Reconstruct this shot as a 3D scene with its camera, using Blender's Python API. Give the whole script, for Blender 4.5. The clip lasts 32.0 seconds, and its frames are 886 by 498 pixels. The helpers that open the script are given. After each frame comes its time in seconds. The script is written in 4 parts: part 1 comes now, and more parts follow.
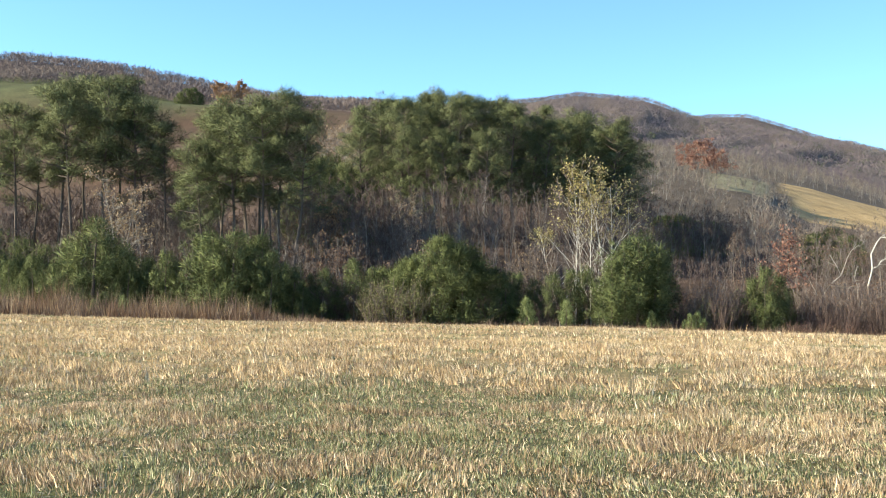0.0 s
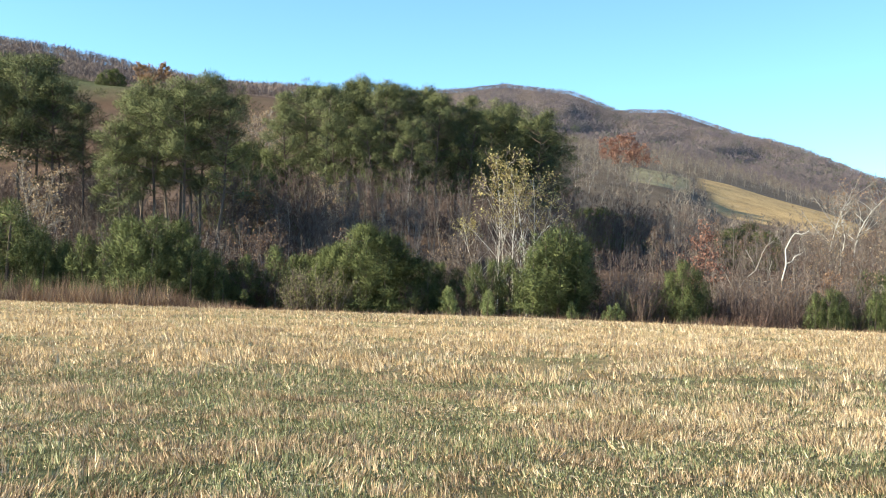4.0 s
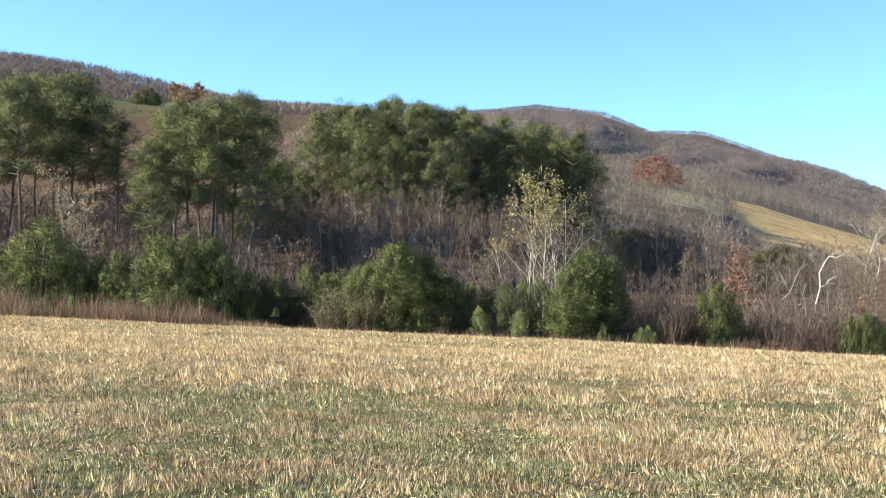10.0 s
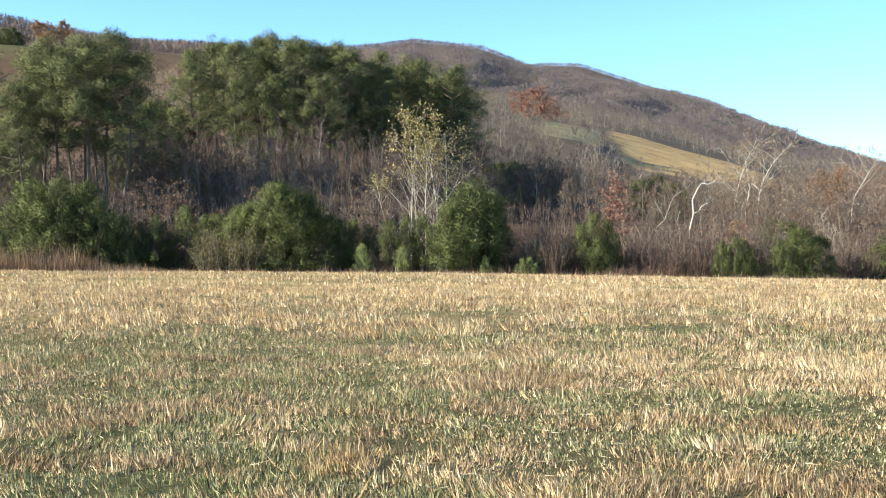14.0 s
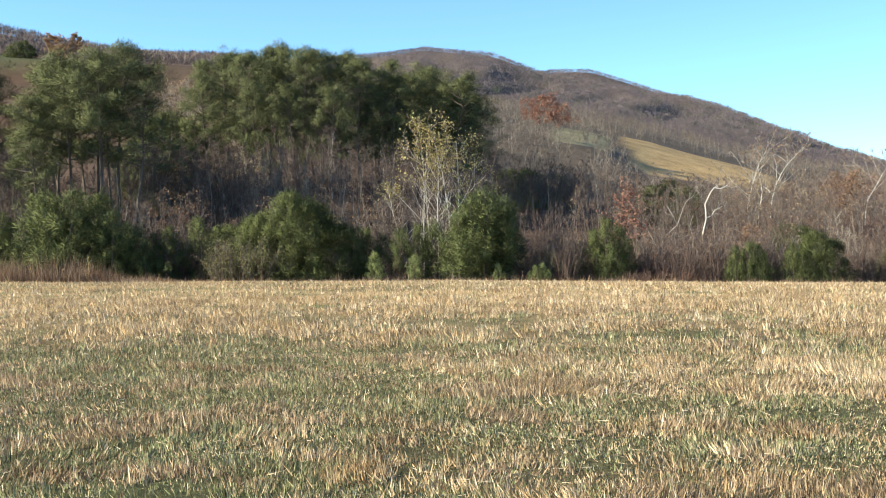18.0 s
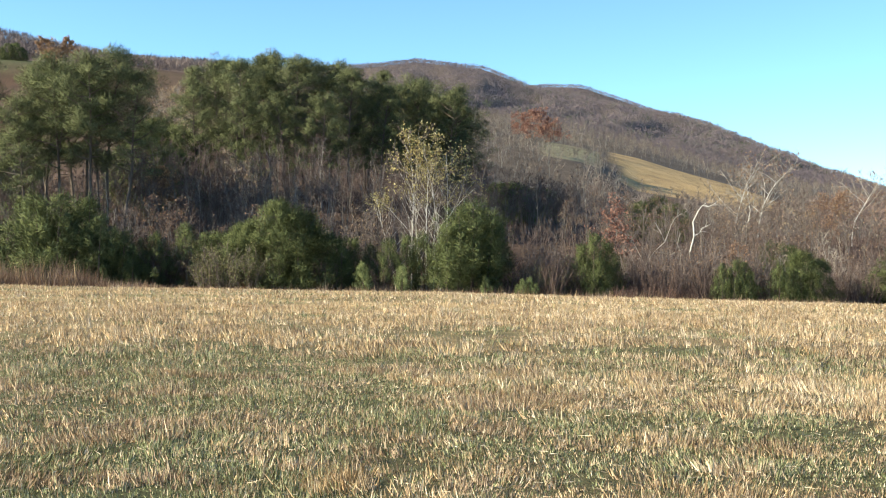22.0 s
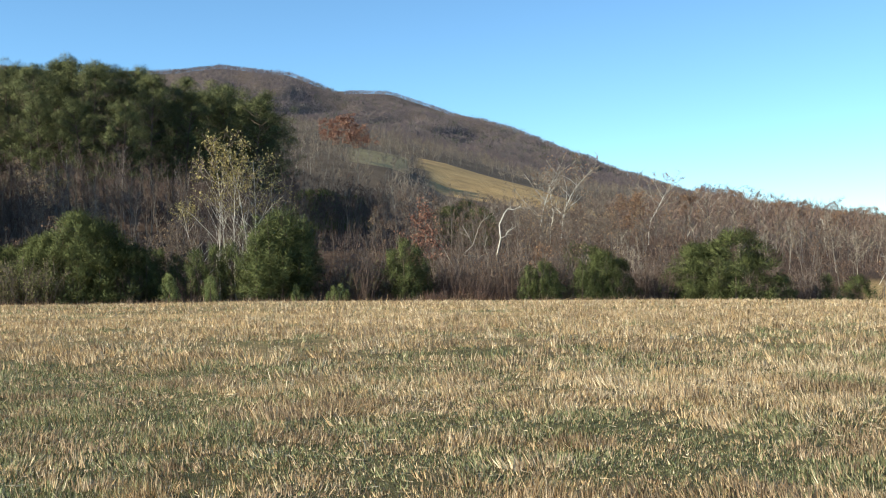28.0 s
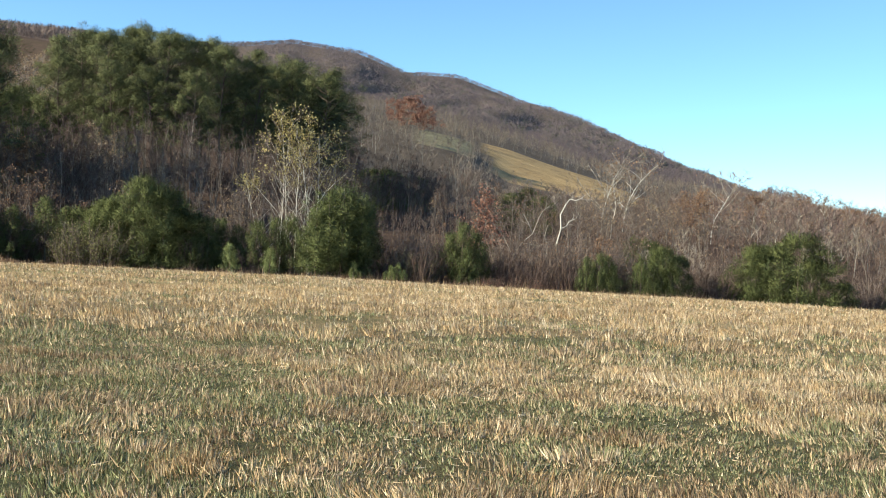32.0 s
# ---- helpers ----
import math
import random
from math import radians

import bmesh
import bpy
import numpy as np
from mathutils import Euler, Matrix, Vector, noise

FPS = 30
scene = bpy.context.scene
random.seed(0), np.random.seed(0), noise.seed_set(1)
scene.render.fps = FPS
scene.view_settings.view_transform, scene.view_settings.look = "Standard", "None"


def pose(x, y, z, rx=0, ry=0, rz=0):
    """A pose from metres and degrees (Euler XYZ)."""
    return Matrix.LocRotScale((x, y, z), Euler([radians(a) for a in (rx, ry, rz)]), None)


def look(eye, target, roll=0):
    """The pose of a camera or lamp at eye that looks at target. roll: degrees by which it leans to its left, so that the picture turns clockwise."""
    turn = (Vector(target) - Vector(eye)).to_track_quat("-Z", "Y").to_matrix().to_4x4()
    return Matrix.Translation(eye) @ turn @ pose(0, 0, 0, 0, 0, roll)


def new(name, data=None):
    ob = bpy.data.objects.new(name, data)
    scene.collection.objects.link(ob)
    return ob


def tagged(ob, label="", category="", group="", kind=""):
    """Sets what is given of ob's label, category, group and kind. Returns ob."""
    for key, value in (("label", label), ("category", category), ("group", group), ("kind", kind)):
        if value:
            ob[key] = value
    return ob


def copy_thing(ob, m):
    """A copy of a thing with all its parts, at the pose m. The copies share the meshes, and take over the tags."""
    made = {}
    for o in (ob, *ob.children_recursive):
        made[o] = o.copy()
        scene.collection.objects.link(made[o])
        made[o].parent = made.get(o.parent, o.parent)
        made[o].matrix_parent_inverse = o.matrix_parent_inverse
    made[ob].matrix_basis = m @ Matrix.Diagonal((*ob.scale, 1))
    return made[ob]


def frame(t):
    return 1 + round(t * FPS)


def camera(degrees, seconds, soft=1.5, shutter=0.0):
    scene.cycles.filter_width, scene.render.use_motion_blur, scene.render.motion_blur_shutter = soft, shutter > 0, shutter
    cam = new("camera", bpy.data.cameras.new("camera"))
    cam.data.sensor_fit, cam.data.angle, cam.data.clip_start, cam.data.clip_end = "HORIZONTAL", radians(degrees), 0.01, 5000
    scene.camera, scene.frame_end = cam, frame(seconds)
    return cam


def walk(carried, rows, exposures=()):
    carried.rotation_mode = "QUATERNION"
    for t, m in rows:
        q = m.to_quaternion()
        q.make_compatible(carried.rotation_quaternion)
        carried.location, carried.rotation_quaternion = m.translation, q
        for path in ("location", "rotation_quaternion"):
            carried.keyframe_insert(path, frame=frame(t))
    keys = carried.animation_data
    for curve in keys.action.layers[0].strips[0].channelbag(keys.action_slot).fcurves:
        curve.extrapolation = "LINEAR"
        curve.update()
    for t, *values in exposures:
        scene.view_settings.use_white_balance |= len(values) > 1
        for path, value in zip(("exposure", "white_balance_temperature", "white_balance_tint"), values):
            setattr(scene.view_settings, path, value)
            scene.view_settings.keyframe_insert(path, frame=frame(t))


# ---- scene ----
cam = camera(42.8, 32.0, soft=1.1)
# seconds, x, y, z, turn about x, y, z: a person turning on the spot, camera at eye height
PATH = [
    (0, -0.105, 0, 1.638, 91.566, -0.425, 7.991), (0.5, -0.11, 0, 1.638, 91.561, -0.361, 8.423), (1, -0.112, 0, 1.638, 91.728, -0.348, 8.825),
    (1.5, -0.102, 0, 1.635, 91.997, -0.468, 8.722), (2, -0.099, 0, 1.628, 92.025, -1.014, 8.645), (2.5, -0.052, 0, 1.622, 91.699, -0.559, 7.289),
    (3, -0.022, 0, 1.607, 91.337, -1.459, 4.798), (3.5, -0.022, 0, 1.612, 91.067, -1.257, 3.945), (5.5, -0.053, 0, 1.631, 91.459, -1.575, 5.808),
    (6, -0.067, 0, 1.632, 91.699, -1.62, 6.264), (6.5, -0.062, 0, 1.632, 91.807, -1.836, 6.354), (7, -0.049, 0, 1.628, 91.891, -1.417, 5.962),
    (7.5, -0.023, 0, 1.628, 91.85, -1.331, 4.939), (8, 0.029, 0, 1.622, 91.486, -0.714, 1.931), (8.5, 0.048, 0, 1.612, 90.975, -0.496, -0.685),
    (9, 0.027, 0, 1.598, 90.954, 0.046, -0.912), (9.5, -0.003, 0, 1.618, 91.422, -0.816, 2.1), (10, -0.059, 0, 1.633, 92.056, -1.808, 5.661),
    (10.5, -0.12, 0, 1.632, 92.558, -2.403, 9.008), (11, -0.159, 0, 1.628, 92.752, -3.419, 11.339), (11.5, -0.154, 0, 1.623, 92.954, -3.28, 12.289),
    (12, -0.124, 0, 1.626, 93.232, -1.951, 10.259), (12.5, -0.049, 0, 1.619, 92.901, 0.145, 6.983), (13, -0.015, 0, 1.599, 90.784, -0.083, 4.123),
    (13.5, 0.015, 0, 1.597, 89.543, 0.822, 1.711), (14, 0.016, 0, 1.599, 88.922, -0.016, -0.243), (14.5, 0.002, 0, 1.599, 88.639, 1.565, -0.828),
    (16.5, -0.001, 0, 1.601, 88.831, -0.82, -0.194), (17, -0.007, 0, 1.601, 88.898, 0.245, -0.127), (17.5, -0.005, 0, 1.608, 88.926, 0.766, 0.363),
    (18, 0.003, 0, 1.601, 89.304, 0.623, 0.378), (18.5, 0.014, 0, 1.601, 89.539, 0.423, -0.045), (19, 0, 0, 1.6, 89.542, -0, 0),
    (19.5, -0.012, 0, 1.606, 89.596, -0.556, 0.641), (20, -0.014, 0, 1.606, 89.953, -1.053, 1.34), (20.5, -0.008, 0, 1.6, 90.072, -1.053, 1.493),
    (21, -0.003, 0, 1.598, 90.047, -0.772, 1.372), (21.5, 0.006, 0, 1.599, 89.883, -0.486, 0.787), (22, 0.015, 0, 1.598, 89.909, -0.636, -0.22),
    (22.5, 0.018, 0, 1.598, 89.748, -0.674, -0.958), (23, 0.041, 0, 1.596, 89.521, -1.071, -1.753), (23.5, 0.057, 0, 1.587, 89.145, -1.504, -4.387),
    (24, 0.043, 0, 1.586, 89.023, -1.284, -5.494), (24.5, 0.031, 0, 1.59, 89.307, -0.989, -5.602), (25, 0.048, 0, 1.598, 89.865, -0.394, -6.779),
    (25.5, 0.018, 0, 1.591, 90.908, 0.805, -10.549), (27.5, 0.099, 0, 1.589, 90.26, 2, -11.581), (28, 0.1, 0, 1.595, 90.213, 0.83, -9.76),
    (28.5, 0.101, 0, 1.599, 90.039, 0.482, -8.462), (29, 0.102, 0, 1.6, 89.972, -0.158, -7.474), (29.5, 0.097, 0, 1.598, 90.159, -0.921, -6.439),
    (30, 0.112, 0, 1.594, 90.159, -1.026, -6.104), (30.5, 0.111, 0, 1.591, 89.993, -1.422, -6.301), (31, 0.114, 0, 1.596, 89.93, -1.693, -6.169),
    (31.5, 0.102, 0, 1.594, 89.8, -1.787, -6.419), (32, 0.094, 0, 1.596, 89.4, -2.646, -6.759)
]
walk(cam, [(r[0], pose(*r[1:])) for r in PATH],
     exposures=[(0, 1.68, 6480, -7), (13, 1.66, 6450, -7), (19, 1.47, 6500, -6), (23.5, 1.5, 6500, -6), (25, 1.26, 6420, -8), (28, 1.02, 6420, -8), (31, 1.22, 6560, -7), (32, 1.2, 6520, -7)])

# ---- sky and sun ----
SUN_ELEV, SUN_AZ = 27.0, 257.0        # degrees; azimuth clockwise from straight ahead (+y)
world = bpy.data.worlds.new("sky")
scene.world = world
world.use_nodes = True
wn = world.node_tree.nodes
sky = wn.new("ShaderNodeTexSky")
sky.sky_type, sky.sun_disc = "NISHITA", False
sky.sun_elevation, sky.sun_rotation = radians(SUN_ELEV), radians(SUN_AZ)
sky.altitude, sky.air_density, sky.dust_density, sky.ozone_density = 3500, 1.0, 0.0, 4.0
wn["Background"].inputs["Strength"].default_value = 0.112
world.node_tree.links.new(sky.outputs[0], wn["Background"].inputs["Color"])
sun = new("sun", bpy.data.lights.new("sun", "SUN"))
sun.data.energy, sun.data.angle, sun.data.color = 5.0, radians(0.53), (1.0, 0.84, 0.69)
to_sun = Vector((math.sin(radians(SUN_AZ)) * math.cos(radians(SUN_ELEV)),
                 math.cos(radians(SUN_AZ)) * math.cos(radians(SUN_ELEV)), math.sin(radians(SUN_ELEV))))
sun.matrix_world = look(to_sun * 60, (0, 0, 0))

rng = np.random.default_rng(7)


# ---- materials ----
def stuff_material(name, colours, patch=1.0, grain=6.0, mix=0.5, rough=0.85, bump=0.0, thin=0.0, span=0.5):
    """A ramp of natural colours, driven by a coarse and a fine noise and by a chance value for each loose piece.
    patch, grain: sizes in metres of the coarse and the fine pattern; mix: how far the single pieces differ; span: how wide a range of the noise the colours take."""
    m = bpy.data.materials.new(name)
    m.use_nodes = True
    n, l = m.node_tree.nodes, m.node_tree.links
    b = n["Principled BSDF"]
    b.inputs["Roughness"].default_value = rough
    b.inputs["Specular IOR Level"].default_value = 0.25
    geo, tex = n.new("ShaderNodeNewGeometry"), n.new("ShaderNodeTexCoord")
    a, c = n.new("ShaderNodeTexNoise"), n.new("ShaderNodeTexNoise")
    for t, s in ((a, patch), (c, grain)):
        t.inputs["Scale"].default_value, t.inputs["Detail"].default_value = 1.0 / s, 4.0
        l.new(geo.outputs["Position"], t.inputs["Vector"])
    m1, m2 = n.new("ShaderNodeMix"), n.new("ShaderNodeMix")
    m1.inputs[0].default_value, m2.inputs[0].default_value = 0.45, mix
    l.new(a.outputs["Fac"], m1.inputs[2]), l.new(c.outputs["Fac"], m1.inputs[3])
    l.new(m1.outputs[0], m2.inputs[2]), l.new(geo.outputs["Random Per Island"], m2.inputs[3])
    r = n.new("ShaderNodeValToRGB")
    k = len(colours)
    while len(r.color_ramp.elements) < k:
        r.color_ramp.elements.new(0.5)
    for i, col in enumerate(colours):
        r.color_ramp.elements[i].position = 0.5 - span / 2 + span * i / max(k - 1, 1)
        r.color_ramp.elements[i].color = (*col, 1)
    l.new(m2.outputs[0], r.inputs[0])
    l.new(r.outputs[0], b.inputs["Base Color"])
    if bump:
        bp = n.new("ShaderNodeBump")
        bp.inputs["Strength"].default_value, bp.inputs["Distance"].default_value = 0.7, bump
        l.new(c.outputs["Fac"], bp.inputs["Height"])
        l.new(bp.outputs[0], b.inputs["Normal"])
    if thin:
        tr = n.new("ShaderNodeBsdfTranslucent")
        ms = n.new("ShaderNodeMixShader")
        ms.inputs[0].default_value = thin
        l.new(r.outputs[0], tr.inputs["Color"])
        l.new(b.outputs[0], ms.inputs[1]), l.new(tr.outputs[0], ms.inputs[2])
        l.new(ms.outputs[0], n["Material Output"].inputs["Surface"])
    return m


M_STRAW = stuff_material("straw", [(0.31, 0.208, 0.11), (0.5, 0.355, 0.2), (0.65, 0.495, 0.305)], 2.5, 0.3, 0.6, thin=0.15)
M_PALE = stuff_material("bleached straw", [(0.46, 0.345, 0.222), (0.63, 0.495, 0.34), (0.78, 0.65, 0.48)], 2.0, 0.3, 0.6, thin=0.15)
M_GRASS = stuff_material("green grass", [(0.115, 0.13, 0.058), (0.205, 0.22, 0.11), (0.355, 0.352, 0.21)], 2.0, 0.3, 0.6, thin=0.15)
M_DEADGRASS = stuff_material("brown grass", [(0.115, 0.076, 0.054), (0.21, 0.145, 0.106), (0.33, 0.245, 0.178)], 2.0, 0.3, 0.6, thin=0.2)
M_THATCH = stuff_material("dull dry grass", [(0.2, 0.135, 0.085), (0.33, 0.235, 0.152), (0.46, 0.35, 0.24)], 2.0, 0.3, 0.6, thin=0.15)
M_PINE = stuff_material("pine needles", [(0.05, 0.061, 0.027), (0.094, 0.107, 0.048), (0.16, 0.172, 0.082)], 1.5, 0.3, 0.45, thin=0.12)
M_YPINE = stuff_material("young pine needles", [(0.046, 0.06, 0.024), (0.092, 0.113, 0.044), (0.17, 0.186, 0.074)], 0.8, 0.2, 0.45, thin=0.12)
M_CEDAR = stuff_material("cedar sprays", [(0.044, 0.056, 0.021), (0.088, 0.106, 0.04), (0.155, 0.17, 0.068)], 0.8, 0.2, 0.45, thin=0.12)
M_OLIVE = stuff_material("olive leaves", [(0.09, 0.09, 0.04), (0.16, 0.155, 0.07), (0.26, 0.24, 0.12)], 0.8, 0.2, 0.55, thin=0.25)
M_BARK = stuff_material("grey bark", [(0.075, 0.062, 0.052), (0.14, 0.12, 0.10), (0.24, 0.21, 0.185)], 1.0, 0.1, 0.2, bump=0.02)
M_PINEBARK = stuff_material("pine bark", [(0.048, 0.037, 0.03), (0.095, 0.073, 0.058), (0.16, 0.125, 0.10)], 1.0, 0.12, 0.2, bump=0.03)
M_WHITEBARK = stuff_material("white bark", [(0.26, 0.235, 0.2), (0.47, 0.44, 0.39), (0.64, 0.61, 0.56)], 0.8, 0.15, 0.15, bump=0.01)
M_TWIG = stuff_material("grey brown twigs", [(0.072, 0.053, 0.045), (0.136, 0.104, 0.09), (0.232, 0.185, 0.16)], 3.0, 0.6, 0.5)
M_PALETWIG = stuff_material("pale twigs", [(0.15, 0.122, 0.098), (0.26, 0.22, 0.18), (0.39, 0.345, 0.295)], 2.0, 0.5, 0.4)
M_PURPLE = stuff_material("purple brown twigs", [(0.054, 0.036, 0.031), (0.1, 0.068, 0.058), (0.175, 0.126, 0.107)], 3.0, 0.6, 0.5)
M_SAPLING = stuff_material("pale grey sapling bark", [(0.17, 0.14, 0.115), (0.27, 0.235, 0.20), (0.38, 0.345, 0.305)], 1.0, 0.1, 0.2)
M_SEEDLING = stuff_material("light green pine shoots", [(0.11, 0.14, 0.05), (0.20, 0.24, 0.10), (0.31, 0.34, 0.16)], 0.4, 0.1, 0.5, thin=0.2)
M_RUSSET = stuff_material("russet leaves", [(0.12, 0.072, 0.048), (0.2, 0.122, 0.078), (0.29, 0.19, 0.125)], 1.5, 0.4, 0.55, thin=0.25)
M_RED = stuff_material("dull red leaves", [(0.15, 0.07, 0.052), (0.24, 0.122, 0.09), (0.33, 0.195, 0.145)], 1.5, 0.4, 0.55, thin=0.25)
M_YELLOW = stuff_material("yellow leaves", [(0.2, 0.158, 0.066), (0.33, 0.275, 0.118), (0.46, 0.4, 0.195)], 1.5, 0.4, 0.55, thin=0.3)
M_GOLD = stuff_material("golden brown leaves", [(0.14, 0.08, 0.052), (0.235, 0.142, 0.088), (0.33, 0.215, 0.14)], 1.5, 0.4, 0.55, thin=0.25)
M_TAN = stuff_material("tan leaves", [(0.19, 0.127, 0.075), (0.29, 0.205, 0.125), (0.40, 0.3, 0.195)], 1.5, 0.4, 0.55, thin=0.25)
M_OAK = stuff_material("orange brown oak leaves", [(0.2, 0.118, 0.07), (0.32, 0.195, 0.115), (0.44, 0.285, 0.17)], 1.5, 0.4, 0.55, thin=0.25)
# blue distance haze is mixed into the mountain wood colours
M_MTWOOD = stuff_material("bare mountain woods in blue haze", [(0.074, 0.063, 0.082), (0.118, 0.096, 0.111), (0.164, 0.124, 0.124), (0.112, 0.105, 0.1)], 45.0, 7.0, 0.16, span=0.22)
M_RIDGEWOOD = stuff_material("bare ridge woods", [(0.085, 0.067, 0.074), (0.128, 0.1, 0.098), (0.165, 0.12, 0.105), (0.195, 0.157, 0.13)], 18.0, 5.0, 0.12, span=0.3)
M_MAUVE = stuff_material("mauve brown twigs", [(0.1, 0.07, 0.064), (0.165, 0.118, 0.104), (0.235, 0.168, 0.142)], 9.0, 2.0, 0.4, span=0.36)
M_HILLTRUNK = stuff_material("pale hillside trunks", [(0.11, 0.092, 0.077), (0.18, 0.156, 0.132), (0.31, 0.28, 0.243)], 7.0, 2.5, 0.5)
M_MTPINE = stuff_material("mountain evergreens", [(0.055, 0.06, 0.045), (0.085, 0.088, 0.06)], 30.0, 6.0, 0.4)
M_HILLWOOD = stuff_material("bare hillside woods", [(0.1, 0.075, 0.062), (0.16, 0.126, 0.105), (0.228, 0.185, 0.155)], 22.0, 5.0, 0.25, span=0.36)


def ground_material():
    """Thatch in the field, leaf litter under the trees, pasture and forest floor beyond: one sheet, split by the plan."""
    m = bpy.data.materials.new("ground")
    m.use_nodes = True
    n, l = m.node_tree.nodes, m.node_tree.links
    b = n["Principled BSDF"]
    b.inputs["Roughness"].default_value = 0.95
    b.inputs["Specular IOR Level"].default_value = 0.1
    att = n.new("ShaderNodeVertexColor")
    att.layer_name = "cover"
    geo = n.new("ShaderNodeNewGeometry")
    fine, mid = n.new("ShaderNodeTexNoise"), n.new("ShaderNodeTexNoise")
    for t, s in ((fine, 4.0), (mid, 0.12)):
        t.inputs["Scale"].default_value, t.inputs["Detail"].default_value = s, 8.0
        l.new(geo.outputs["Position"], t.inputs["Vector"])
    hsv = n.new("ShaderNodeMix")
    hsv.data_type, hsv.blend_type = "RGBA", "MULTIPLY"
    hsv.inputs[0].default_value = 1.0
    add = n.new("ShaderNodeMath")
    add.operation = "ADD"
    l.new(fine.outputs["Fac"], add.inputs[0]), l.new(mid.outputs["Fac"], add.inputs[1])
    ramp = n.new("ShaderNodeValToRGB")
    ramp.color_ramp.elements[0].position, ramp.color_ramp.elements[0].color = 0.30, (0.45, 0.45, 0.45, 1)
    ramp.color_ramp.elements[1].position, ramp.color_ramp.elements[1].color = 0.70, (1.35, 1.32, 1.25, 1)
    grit, stalks = n.new("ShaderNodeTexNoise"), n.new("ShaderNodeMapRange")
    grit.inputs["Scale"].default_value, grit.inputs["Detail"].default_value, grit.inputs["Roughness"].default_value = 38.0, 6.0, 0.75
    l.new(geo.outputs["Position"], grit.inputs["Vector"])
    stalks.inputs[1].default_value, stalks.inputs[2].default_value, stalks.inputs[3].default_value, stalks.inputs[4].default_value = 0.36, 0.66, 0.35, 1.9
    l.new(grit.outputs["Fac"], stalks.inputs[0])
    half = n.new("ShaderNodeMath")
    half.operation = "MULTIPLY"
    half.inputs[1].default_value = 0.5
    l.new(add.outputs[0], half.inputs[0]), l.new(half.outputs[0], ramp.inputs[0])
    l.new(att.outputs["Color"], hsv.inputs[6]), l.new(ramp.outputs[0], hsv.inputs[7])
    fleck = n.new("ShaderNodeVectorMath")
    fleck.operation = "SCALE"
    l.new(hsv.outputs[2], fleck.inputs[0]), l.new(stalks.outputs[0], fleck.inputs["Scale"])
    l.new(fleck.outputs[0], b.inputs["Base Color"])
    bp = n.new("ShaderNodeBump")
    bp.inputs["Strength"].default_value, bp.inputs["Distance"].default_value = 0.5, 0.05
    l.new(grit.outputs["Fac"], bp.inputs["Height"]), l.new(bp.outputs[0], b.inputs["Normal"])
    return m


# ---- the lie of the land ----
EYE, EDGE = 1.6, 84.0                   # the mown field ends 84 m ahead
FIELD_LEAN = ([-140, -80, -53, -25, 0, 31, 48, 80, 140], [1.2, 0.8, 0.55, 0.12, 0.0, -0.6, -2.1, -3.6, -5.1])
